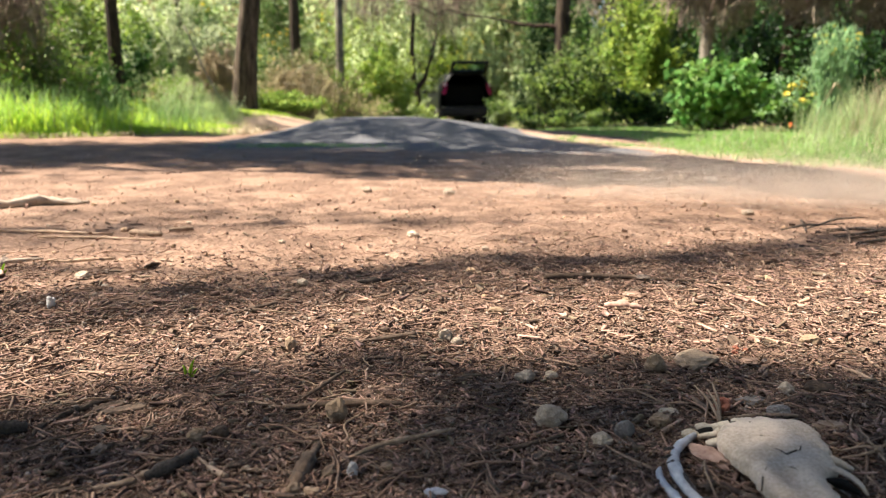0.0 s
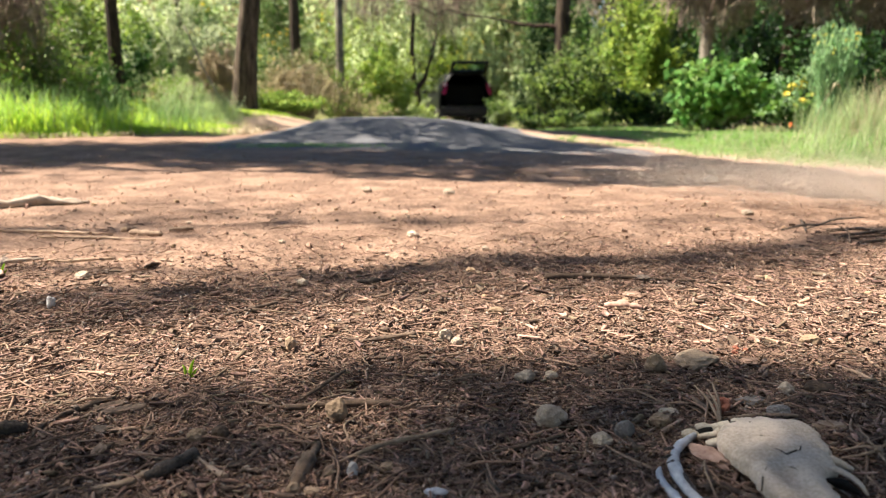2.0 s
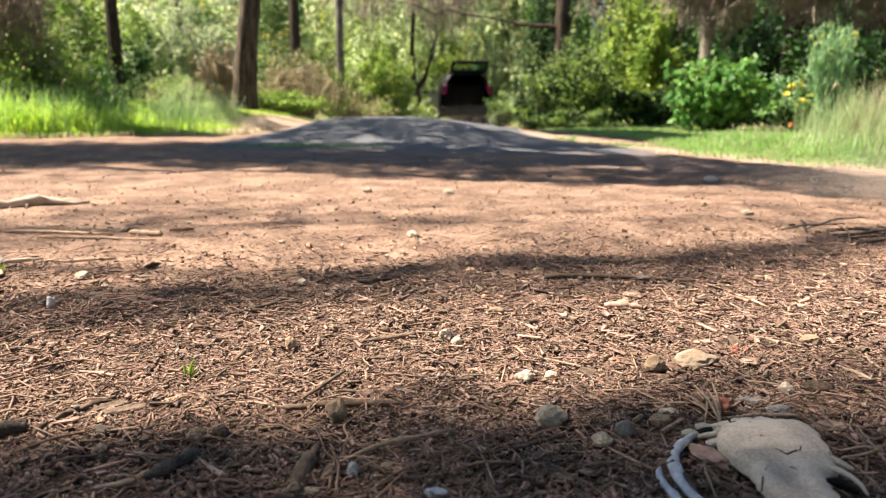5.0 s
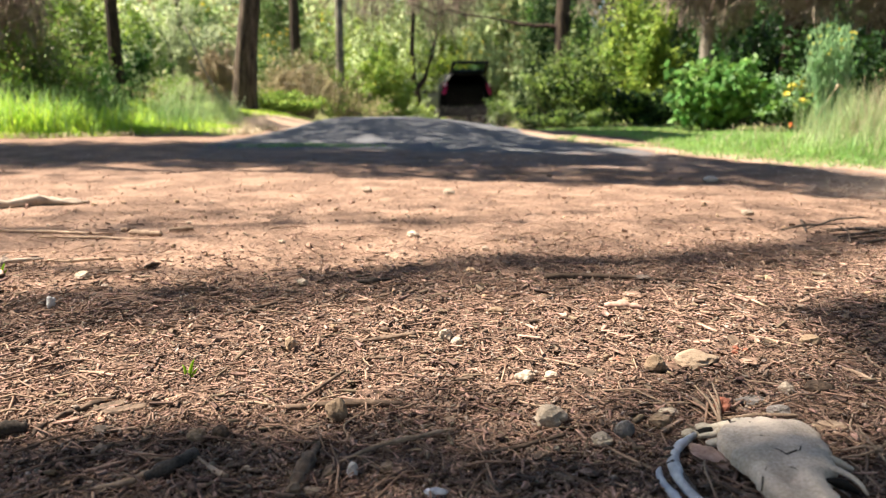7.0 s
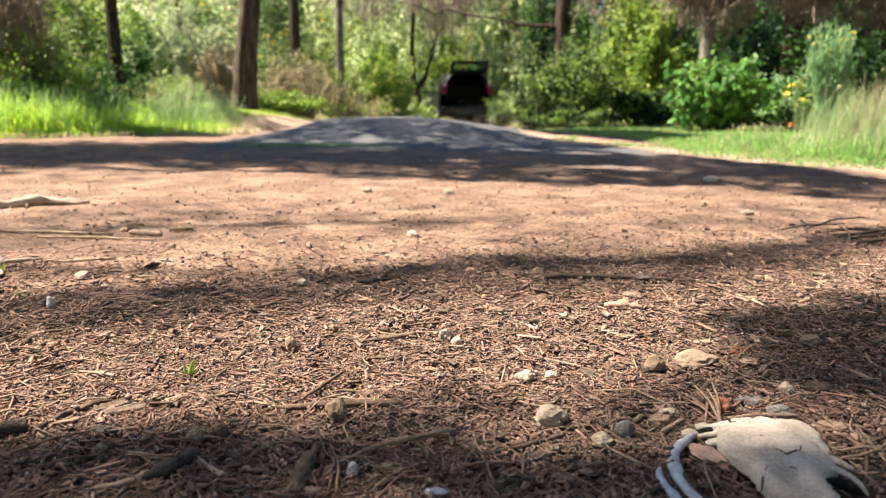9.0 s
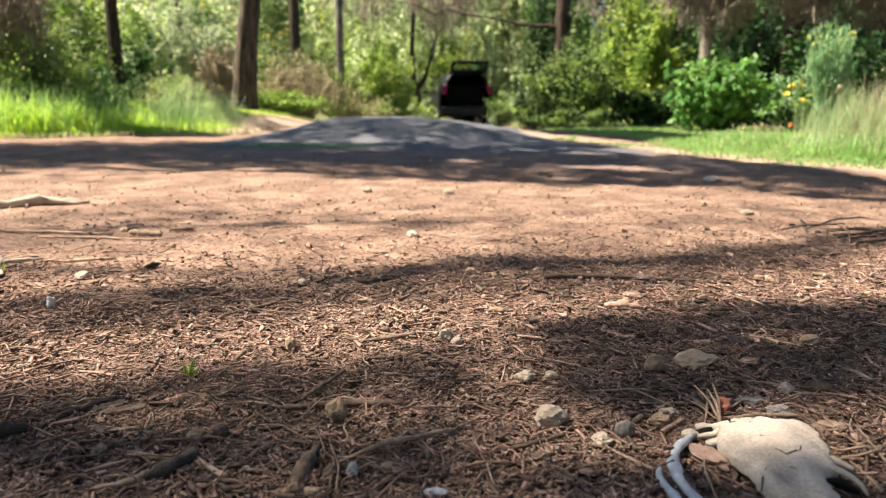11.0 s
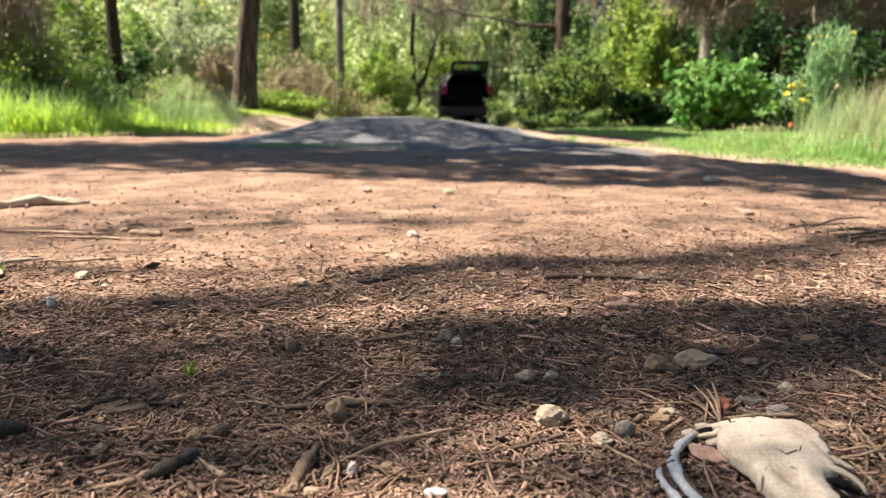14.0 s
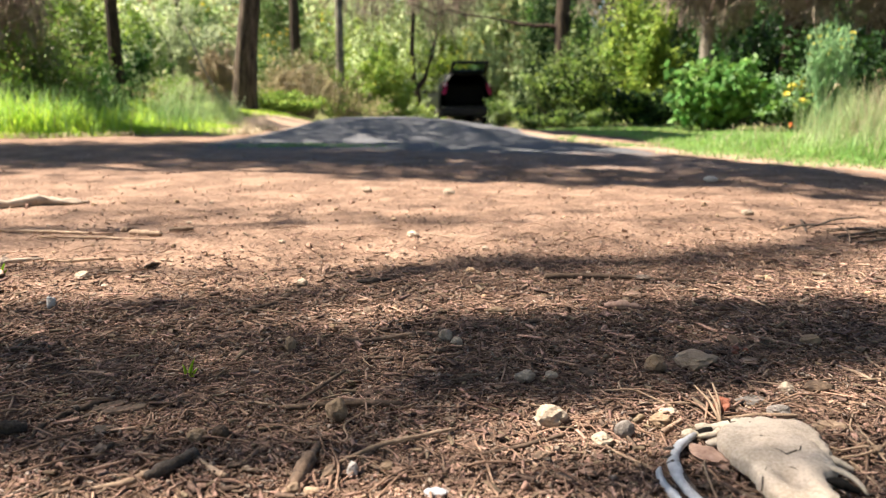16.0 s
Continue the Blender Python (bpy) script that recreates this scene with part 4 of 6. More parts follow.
thin_shade = shade_patch(near_pine, [(0.10, 0.60), (0.20, 0.69), (0.62, 0.80)], [(0.10, 0.34), (0.62, 0.34)], 1250, size=0.04)
sparse_shade = shade_patch(near_pine, [(-0.55, 0.55), (-0.05, 0.58)], [(-0.55, 0.34), (-0.05, 0.34)], 700, size=0.04)
haze_shade = needle_pad(near_pine, "needled_branch", [(-1.1, 1.6), (-0.6, 1.75), (0.3, 1.6), (1.4, 2.0)], 0.30, 6.4, 850, 0.08, soft=True)

far_pine = shade_pine(-8.0, 4.4, 0.24, 8.4, "unseen tall pine shading the track from beside the verge",
                      [(5.6, over_sun(1.5, 2.4, 6.5)), (6.0, over_sun(1.3, 3.4, 6.5)), (5.2, over_sun(-1.0, 4.9, 6.5)), (6.3, over_sun(0.9, 5.5, 6.5)), (5.8, over_sun(-0.8, 6.5, 6.5))])
track_shade = needle_pad(far_pine, "needled_branch", [(-3.8, 4.1), (-1.8, 3.8), (-0.4, 3.4), (0.6, 2.95), (1.2, 2.65), (1.75, 2.5)], 0.55, 6.5, 9000, 0.1, 0.45, limit=-0.08, open_from=0.1)
track_shade_2 = needle_pad(far_pine, "needled_branch", [(-4.6, 5.0), (-2.0, 5.0), (-0.3, 4.6), (0.6, 4.0), (1.35, 3.35), (1.7, 2.95)], 0.86, 6.5, 22000, 0.1, 0.45, limit=-0.08, open_from=0.3)
mound_shade = needle_pad(far_pine, "needled_branch", [(-1.9, 6.0), (-0.6, 6.6), (0.4, 6.1), (1.2, 5.1)], 0.95, 6.5, 7000, 0.1, 0.4, limit=-0.08)
needle_pad(far_pine, "needled_branch", [(-5.2, 4.95), (-3.4, 5.0), (-1.8, 5.05), (-1.0, 5.0)], 0.28, 6.5, 8500, 0.1, 0.45)
needle_pad(far_pine, "needled_branch", [(-4.4, 4.4), (-2.6, 4.25), (-1.2, 4.15), (0.0, 3.9)], 0.55, 6.5, 8000, 0.1, 0.45)
needle_pad(far_pine, "needled_branch", [(-1.7, 5.5), (-0.4, 5.5), (0.5, 5.1), (1.0, 4.5)], 0.24, 6.5, 1700, 0.1, 0.45)
# Out of view: sprays added to shade the verge, shrubs, sand and grass.
needle_pad(pine_b, "needled_branch", [(0.9, 9.2), (1.3, 7.7), (1.7, 6.75), (2.1, 6.2)], 0.95, 6.5, 18000, 0.12, 0.4)
needle_pad(pine_b, "needled_branch", [(1.0, 11.6), (1.6, 9.7), (2.1, 8.5), (2.6, 7.8)], 0.9, 6.5, 10000, 0.12, 0.4)
needle_pad(wood_pine, "needled_branch", [(4.55, 9.5), (6.4, 9.0), (8.4, 9.2)], 1.3, 6.5, 6500, 0.12, 0.4)
needle_pad(pine_b, "needled_branch", [(-3.0, 10.2), (-2.5, 9.2), (-1.9, 8.4)], 0.6, 6.5, 1500, 0.1, 0.4)
needle_pad(far_pine, "needled_branch", [(-3.6, 7.4), (-2.9, 7.3), (-2.2, 7.0)], 0.5, 6.5, 3600, 0.1, 0.4)


# ---- needle litter on the earth ----
def scatter(n, near, far, power=1.0):
    y = near * (far / near) ** (rng.uniform(0, 1, n) ** power)
    x = rng.uniform(-1, 1, n) * (0.70 * y + 0.08)
    return x, y


def chips(name, n, near, far, length, width, mat, label, tilt=0.35, bare=0.95):
    """Slivers of needle, bark and wood: three-sided, tapering, tumbled over one another."""
    x, y = scatter(n, near, far)
    keep = rng.uniform(0, 1, n) > smooth(0.95, 1.7, y + 0.2 * (1 - smooth(-0.3, 0.3, x))) * bare
    x, y, n = x[keep], y[keep], int(keep.sum())
    z = height(x, y)
    grow = np.clip(y / 0.8, 0.85, 1.15)
    az = rng.uniform(0, 2 * np.pi, n)
    up = rng.normal(0, tilt, n)
    d = np.stack([np.cos(az) * np.cos(up), np.sin(az) * np.cos(up), np.sin(up)], 1)
    s = unit(np.cross(d, rng.normal(0, 0.5, (n, 3)) + [0, 0, 1.0]))
    q = np.cross(s, d)
    L = (rng.lognormal(0, 0.45, n) * length * grow)[:, None]
    W = (rng.lognormal(0, 0.4, n) * width * grow)[:, None]
    c = np.stack([x, y, z + W[:, 0] * 0.3 + np.abs(np.sin(up)) * L[:, 0] * 0.35 + 0.0035 * rng.uniform(0, 1, n) ** 1.5], 1)
    vs = []
    for e, k in ((-0.5, 0.55), (0.5, 0.8)):
        m = c + d * L * e
        vs += [m + s * W * k * 0.65, m - s * W * k * 0.65, m + q * W * k * 0.45]
    v = np.stack(vs, 1).reshape(-1, 3)
    i = np.arange(n)[:, None] * 6
    f = np.concatenate([np.stack([i + [0, 1, 4], i + [0, 4, 3], i + [1, 2, 5], i + [1, 5, 4], i + [2, 0, 3], i + [2, 3, 5]], 1).reshape(-1, 3)])
    tagged(new(name, raw(name, v, f, mat)), label, "litter", kind="stuff")


CLOD = surface("earth_clod", (0.24, 0.150, 0.108), (0.43, 0.30, 0.225), 0.95, 60, 500, 0.5, 0.002, 0.25, tint=0.008)
LITTER_TAN = surface("tan_litter", (0.085, 0.050, 0.038), (0.46, 0.302, 0.225), 0.85, 60, 500, 0.4, 0.002, 0.30, tint=0.010)
LITTER_GREY = surface("grey_litter", (0.06, 0.046, 0.040), (0.44, 0.345, 0.28), 0.9, 60, 500, 0.4, 0.002, 0.28, tint=0.010)
chips("bark_litter", 120000, 0.43, 2.6, 0.0036, 0.0019, LITTER, "fine reddish-brown bark and needle litter", 0.26)
chips("needle_litter", 14000, 0.43, 2.6, 0.0075, 0.0014, LITTER_TAN, "broken tan pine needles strewn on the earth", 0.2)
chips("grit_litter", 16000, 0.43, 2.6, 0.0038, 0.0026, LITTER_GREY, "small greyish grit and wood crumbs", 0.2)
chips("earth_crumbs", 1700, 1.2, 4.2, 0.0052, 0.0048, CLOD, "reddish crumbs and clods on the bare earth", 0.2, 0.0)
chips("pale_crumbs", 500, 1.1, 4.0, 0.0068, 0.0058, LITTER_TAN, "small pale crumbs on the bare earth", 0.2, 0.0)
chips("sliver_litter", 7000, 0.43, 2.2, 0.013, 0.0032, LITTER, "flat reddish slivers of bark and wood", 0.09)
chips("dark_litter", 5000, 0.43, 2.2, 0.010, 0.0040, BARK_CHIP, "flat dark flakes of rotting bark", 0.09)


def loose_chips(n):
    """The litter goes on beside and behind the clearing, coarser and thinner."""
    x, y = rng.uniform(-3.2, 3.2, n), rng.uniform(-2.5, 2.0, n)
    keep = (np.abs(x) > 0.62 * y + 0.06) & (rng.uniform(0, 1, n) > smooth(0.95, 1.7, y) * 0.85)
    p = np.stack([x, y, height(x, y) + 0.004], 1)[keep]
    v, f = leaves(p, 0.014, 0.35, 2.5)
    tagged(new("scattered_litter", raw("scattered_litter", v, f, LITTER)), "coarse brown litter strewn round the clearing", "litter", kind="stuff")


loose_chips(42000)


def long_needles(n, near, far):
    """Whole fallen needles, bowed, too many to pick apart."""
    x, y = scatter(n, near, far)
    pieces = []
    for a, b in zip(x, y):
        az, L = rng.uniform(0, 2 * np.pi), rng.uniform(0.02, 0.06) * np.clip(b / 0.9, 0.8, 1.4)
        d = np.array([np.cos(az), np.sin(az), 0])
        s = np.array([-d[1], d[0], 0])
        bow = rng.normal(0, 0.035) * L
        rise = np.abs(rng.normal(0, 0.05)) * L
        u = np.linspace(0, 1, 5)
        p = np.array([a, b, float(height(a, b)) + 0.003]) + d * (u[:, None] - 0.5) * L + s * (4 * u * (1 - u))[:, None] * bow
        p[:, 2] += 4 * u * (1 - u) * rise + rng.uniform(0, 0.003)
        pieces.append(tube(p, np.array([0.7, 1, 1, 0.9, 0.4]) * rng.uniform(0.0005, 0.0009) * np.clip(b / 0.8, 1, 1.8), 3))
    me = raw("fallen_needles", *join(pieces), NEEDLE)
    tagged(new("fallen_needles", me), "long dry pine needles lying crosswise on the earth", "pine needles", kind="stuff")


long_needles(650, 0.40, 1.7)


# ---- stones ----
def stone_mesh(name, sx, sy, sz, rough, mat, seed, flat=0.0):
    bm = bmesh.new()
    bmesh.ops.create_icosphere(bm, subdivisions=3, radius=1.0)
    off = Vector((seed * 3.7, seed * 1.3, seed * 2.9))
    for v in bm.verts:
        k = 1 + rough * noise.noise(v.co * 1.1 + off) + rough * 0.5 * noise.noise(v.co * 3.1 + off) + rough * 0.2 * noise.noise(v.co * 8 + off)
        v.co = v.co * k
        if flat:
            v.co.z = max(min(v.co.z, flat), -flat)
        v.co = Vector((v.co.x * sx, v.co.y * sy, v.co.z * sz))
    me = bpy.data.meshes.new(name)
    bm.to_mesh(me)
    bm.free()
    me.materials.append(mat)
    return me


def stone(x, y, sx, sy, sz, label, mat=PEBBLE, rough=0.35, seed=1, turn=0, flat=0.0, tip=0, name="stone", sink=0.25):
    ob = new(name, stone_mesh(name, sx * 0.9, sy * 0.9, sz * 0.9, rough, mat, seed, flat))
    ob.matrix_world = pose(x, y, float(height(x, y)) + sz * (1 - sink) * (flat or 1), tip, 0, turn)
    return tagged(ob, label, "stone", "loose stones")


OCHRE = surface("ochre_stone", (0.19, 0.125, 0.085), (0.36, 0.255, 0.175), 0.9, 90, 600, 0.8, 0.002, 0.1)
WEATHERED = surface("weathered_grey_wood", (0.28, 0.22, 0.175), (0.52, 0.43, 0.35), 0.85, 30, 250, 0.7, 0.002, 0.1)
WHITE_CHIP = surface("white_chip", (0.42, 0.39, 0.37), (0.62, 0.58, 0.55), 0.5, 90, 600, 0.3, 0.001, 0.1)
RED_BERRY = surface("red_husk", (0.20, 0.065, 0.045), (0.36, 0.13, 0.09), 0.6, 90, 600, 0.4, 0.001, 0.2)
SLAB = surface("tan_slab", (0.25, 0.178, 0.126), (0.40, 0.295, 0.215), 0.9, 60, 500, 0.7, 0.002, 0.1)
stone(0.2763, 0.7265, 0.027, 0.018, 0.010, "flat pale limestone slab with a broken edge", SLAB, seed=2, turn=16, flat=0.75, tip=14, sink=0.0)
stone(0.2286, 0.7091, 0.0125, 0.011, 0.0115, "rough ochre stone beside a flat slab", OCHRE, 0.3, 5)
stone(0.09542, 0.5773, 0.0145, 0.012, 0.0115, "knobbly pale limestone lump with a mossy side", seed=7, rough=0.45)
stone(-0.09687, 0.5928, 0.0115, 0.011, 0.0115, "rounded ochre-green stone among needles", OCHRE, 0.3, 9)
stone(0.156, 0.5542, 0.0100, 0.006, 0.0095, "smooth grey oval stone", GREY_STONE, 0.12, 11, sink=0.1)
stone(0.1344, 0.5424, 0.0100, 0.008, 0.0065, "pale angular stone chip", seed=13, rough=0.4)
stone(0.1949, 0.5789, 0.0115, 0.009, 0.007, "yellowish pale stone chip", OCHRE, 0.4, 15)
stone(0.2092, 0.6019, 0.011, 0.006, 0.004, "small flat pale stone chip", seed=16, rough=0.4)
stone(0.08522, 0.6837, 0.011, 0.009, 0.007, "small pale grey stone", seed=17, rough=0.4)
stone(0.1129, 0.6874, 0.007, 0.006, 0.006, "small round pale stone", seed=19)
stone(-0.2091, 0.5472, 0.009, 0.008, 0.008, "yellowish stone behind a charred stick", OCHRE, 0.4, 21)
# Not a second stone: dark lump added as the yellowish stone's dark right side.
stone(-0.1915, 0.5531, 0.008, 0.008, 0.008, "added dark lump for the dark right side of the yellowish stone", BARK_CHIP, 0.3, 22)
stone(-0.06921, 0.4893, 0.0045, 0.004, 0.0075, "upright white stone chip", WHITE_CHIP, 0.45, 23, sink=0.1)
stone(-0.04435, 0.4997, 0.0065, 0.006, 0.0045, "small flat tan stone", OCHRE, 0.4, 24)
stone(-0.005921, 0.4638, 0.009, 0.006, 0.004, "flat bluish-grey stone chip", BONE_GREY, 0.3, 25)
stone(0.002924, 0.8129, 0.010, 0.009, 0.009, "round knobbly pale stone", seed=27)
stone(0.01669, 0.7954, 0.008, 0.006, 0.006, "small pale stone in litter", seed=29)
stone(0.4417, 0.7964, 0.014, 0.009, 0.008, "smooth tan stone in needles", OCHRE, 0.25, 31)
stone(0.07463, 0.9211, 0.0135, 0.009, 0.006, "low tan stone in litter", OCHRE, 0.4, 33)
stone(-0.1789, 0.7749, 0.0075, 0.010, 0.010, "upright brownish stone in litter", OCHRE, 0.25, 35)
stone(-0.597, 1.12, 0.013, 0.010, 0.008, "pale tan stone on bare earth", seed=37)
stone(-0.5563, 0.9511, 0.007, 0.006, 0.010, "small upright whitish stone", WHITE_CHIP, 0.4, 39, sink=0.1)
stone(-0.2259, 1.085, 0.010, 0.009, 0.006, "small pale stone in the shade", seed=41)
stone(-0.06726, 1.506, 0.014, 0.012, 0.009, "small pale stone on bare earth", seed=43)
stone(0.8012, 1.811, 0.016, 0.013, 0.009, "small pale stone on bare earth", seed=45)
stone(-0.2567, 2.357, 0.018, 0.013, 0.010, "pale stone on bare earth", seed=47)
stone(0.01945, 2.236, 0.018, 0.013, 0.010, "pale stone on bare earth", seed=49)
stone(1.02, 2.647, 0.03, 0.018, 0.014, "white stone in the shade of the track", WHITE_CHIP, 0.4, 51)
for gx, gy, sd in ((0.342, 0.772, 1), (0.350, 0.765, 2), (0.336, 0.760, 3), (0.196, 0.735, 4)):
    tagged(stone(gx, gy, 0.0045, 0.004, 0.004, "small dry reddish husk", RED_BERRY, 0.5, 60 + sd, name="seed_husk", sink=0.1), category="husk", group="seed husks")

TAN_STONE = surface("tan_stone", (0.30, 0.19, 0.12), (0.54, 0.38, 0.26), 0.9, 90, 600, 0.6, 0.002, 0.2)
pebbles = [stone_mesh("pebble", 0.005, 0.0042, 0.0036, 0.4, m, 70 + i) for i, m in enumerate((PEBBLE, OCHRE, OCHRE, TAN_STONE, TAN_STONE, TAN_STONE))]
px, py = scatter(170, 0.45, 3.0)
for i, (gx, gy) in enumerate(zip(px, py)):
    k = min(rng.lognormal(-0.3, 0.35), 1.25) * np.clip(gy / 0.9, 0.7, 1.4)
    ob = new("pebble", pebbles[i % 6])
    ob.matrix_world = pose(gx, gy, float(height(gx, gy)) + 0.002 * k, 0, 0, rng.uniform(0, 360)) @ Matrix.Diagonal((k, k, k, 1))
    tagged(ob, "tiny pale or ochre pebble lying on the earth", "pebble", "scattered pebbles")


# ---- sticks, bark, needles ----
def stick(name, line, radii, mat, label, category="twig", lift=0.002, rise=None, sides=8, rough=0.12, group="", fine=True):
    line = np.array(line, float)
    n = 18 if fine else len(line)
    u = np.linspace(0, len(line) - 1, n)
    k = np.arange(len(line))
    xy = np.stack([np.interp(u, k, line[:, 0]), np.interp(u, k, line[:, 1])], 1)
    for _ in range(3):
        xy[1:-1] = (xy[:-2] + 2 * xy[1:-1] + xy[2:]) / 4
    r = np.interp(u, np.linspace(0, len(line) - 1, len(radii)), radii)
    r = r * (1 + rough * 1.3 * np.interp(np.arange(n), np.arange(0, n + 2, 2), rng.uniform(-1, 1, (n + 3) // 2)))
    z = height(xy[:, 0], xy[:, 1]) + r * 0.8 + lift
    if rise is not None:
        z = z + np.interp(u, np.linspace(0, len(line) - 1, len(rise)), rise)
    p = np.column_stack([xy, z])
    mid = p.mean(0)
    ob = new(name, raw(name, *closed(p - mid, r, sides, rough), mat, True))
    ob.matrix_world = pose(*mid)
    return tagged(ob, label, category, group)


charred = stick("charred_stick", [(-0.201, 0.5201), (-0.2078, 0.5045), (-0.2166, 0.4898), (-0.2264, 0.482)], [0.0040, 0.0056, 0.0053, 0.0040], DARK_WOOD,
                "charred black stick tapering into a pale curved end", "stick", sides=10)
stick("bare_stick", [(-0.2247, 0.4876), (-0.2335, 0.4778), (-0.2482, 0.4709), (-0.2698, 0.468)], [0.0042, 0.0035, 0.0025, 0.0012], PALE_WOOD, "pale barkless curved stick end", "stick")
stick("broken_stick", [(-0.1035, 0.5365), (-0.1065, 0.508), (-0.109, 0.484), (-0.1105, 0.468)], [0.0030, 0.0052, 0.0056, 0.0050], BARK_CHIP,
      "short broken stick with a pale split end", "stick", rough=0.2)
stone(-0.1108, 0.466, 0.006, 0.005, 0.0055, "pale split end of broken wood", PALE_WOOD, 0.3, 81, name="wood_stub", sink=0.1)
stone(-0.0967, 0.4658, 0.007, 0.005, 0.004, "small tan wood crumb", PALE_WOOD, 0.3, 83, name="wood_stub")
stick("curved_twig", [(0.01067, 0.5599), (-0.006792, 0.5443), (-0.03008, 0.5317), (-0.05725, 0.524), (-0.08345, 0.5046)], [0.001, 0.0018, 0.002, 0.002, 0.0014], PALE_WOOD,
      "long pale curved twig across the litter", rise=[0.004, 0.007, 0.008, 0.005, 0.001])
stick("dark_twig", [(0.1053, 0.5561), (0.08366, 0.5433), (0.05414, 0.5276), (0.01673, 0.5168)], [0.0016, 0.0022, 0.002, 0.0012], BARK_CHIP, "thin brown twig lying in litter")
stick("rotten_twig", [(-0.3194, 0.632), (-0.3302, 0.6133), (-0.3519, 0.5927), (-0.3558, 0.5652), (-0.3519, 0.5504)], [0.0015, 0.0026, 0.0019, 0.0030, 0.0022], BARK_CHIP, "crooked knobbly brown twig", "twig", rough=0.42)
stone(-0.297, 0.6077, 0.024, 0.008, 0.0045, "flat brown slab of pine bark", BARK_CHIP, 0.35, 110, 25, 0.6, name="bark_piece", sink=0.1)
stone(-0.4186, 0.8292, 0.015, 0.009, 0.004, "pale flake of dry wood on litter", PALE_WOOD, 0.35, 111, 10, 0.6, name="wood_flake", sink=0.1)
stick("dark_log", [(-0.418, 0.5444), (-0.3889, 0.5551), (-0.3646, 0.5658)], [0.006, 0.007, 0.005], DARK_WOOD, "short dark log end", "log")
stick("black_twig", [(-0.1383, 1.091), (-0.1128, 1.087), (-0.08728, 1.109)], [0.002, 0.005, 0.002], DARK_WOOD, "short black twig on shaded earth")
stick("brown_twig", [(-0.2955, 0.909), (-0.2641, 0.9365), (-0.2376, 0.965)], [0.002, 0.003, 0.003], BARK_CHIP, "straight brown twig on litter")
stick("brown_twig", [(-0.1079, 0.7993), (-0.06473, 0.8071), (-0.03433, 0.8199)], [0.0015, 0.0035, 0.004], BARK_CHIP, "straight brown twig on litter")
stick("brown_twig", [(0.1683, 1.115), (0.2495, 1.122), (0.3229, 1.115), (0.411, 1.096)], [0.005, 0.005, 0.003, 0.002], BARK_CHIP, "long brown twig on shaded earth")
stick("brown_twig", [(-0.142, 0.6227), (-0.1245, 0.6431), (-0.1022, 0.684)], [0.0014, 0.0022, 0.0016], BARK_CHIP, "thin leaning brown twig", rise=[0, 0.004, 0.008])
stick("brown_twig", [(-0.147, 0.6075), (-0.09798, 0.6153), (-0.03919, 0.6172)], [0.003, 0.004, 0.003], BARK_CHIP, "dark brown twig behind a stone")
stick("pale_twig", [(-0.207, 0.621), (-0.1814, 0.6239), (-0.1469, 0.6111)], [0.0012, 0.0016, 0.001], PALE_WOOD, "thin pale twig on litter")
stick("pale_twig", [(0.4306, 0.7212), (0.4404, 0.6966), (0.4483, 0.6621)], [0.0012, 0.0018, 0.0012], PALE_WOOD, "thin pale twig on litter")
stick("pale_twig", [(0.4381, 1.031), (0.4519, 0.9835), (0.4608, 0.9392)], [0.0015, 0.002, 0.0015], PALE_WOOD, "thin pale twig on litter")
stick("pale_twig", [(0.3774, 0.8276), (0.3951, 0.806), (0.4247, 0.7813)], [0.0012, 0.0018, 0.0012], PALE_WOOD, "thin pale twig on litter")
stick("pale_twig", [(0.4897, 0.7695), (0.4729, 0.7291), (0.4749, 0.7045)], [0.0012, 0.0018, 0.0012], PALE_WOOD, "thin pale twig on litter")
stick("split_twig", [(-0.2027, 0.5215), (-0.183, 0.4999), (-0.1653, 0.4832)], [0.001, 0.002, 0.0025], PALE_WOOD, "pinkish split twig beside a charred stick")
stick("split_twig", [(-0.2506, 0.5219), (-0.2339, 0.515), (-0.2182, 0.5111)], [0.002, 0.0028, 0.002], PALE_WOOD, "short pinkish twig behind a charred stick")
stone(-0.3143, 0.613, 0.019, 0.0062, 0.0045, "angular slab of dark pine bark", BARK_CHIP, 0.3, 112, 52, 0.5, 16, name="bark_piece", sink=-0.4)
stone(-0.2971, 0.5668, 0.015, 0.006, 0.0035, "small black flake of bark", DARK_WOOD, 0.35, 113, -12, 0.5, 10, name="bark_piece", sink=-0.4)
stone(-0.2115, 0.6494, 0.011, 0.005, 0.003, "flat dark flake of bark", BARK_CHIP, 0.35, 114, 14, 0.5, 10, name="bark_piece", sink=-0.3)
stick("bark_strip", [(0.2296, 0.9525), (0.252, 0.9456), (0.2784, 0.9398)], [0.003, 0.007, 0.003], PINK_SHARD, "small dry reddish leaf flake", "leaf")
stick("dead_branch", [(-1.36, 1.887), (-1.226, 1.935), (-1.149, 2.012), (-1.054, 2.021)], [0.012, 0.015, 0.013, 0.004], WEATHERED, "pale weathered dead branch lying on bare earth", "branch", rough=0.25, sides=9)
stick("dead_branch", [(-1.22, 1.985), (-1.133, 2.014), (-1.046, 2.043)], [0.007, 0.010, 0.005], WEATHERED, "broken pale branch piece on bare earth", "branch", rough=0.25)
stick("pale_twig", [(-1.03, 1.569), (-0.8826, 1.55), (-0.7355, 1.525)], [0.003, 0.004, 0.002], PALE_WOOD, "long pale twig on bare earth")
stick("pale_twig", [(-0.8246, 1.232), (-0.7755, 1.242), (-0.7412, 1.261)], [0.002, 0.004, 0.002], WEATHERED, "short whitish twig on bare earth")
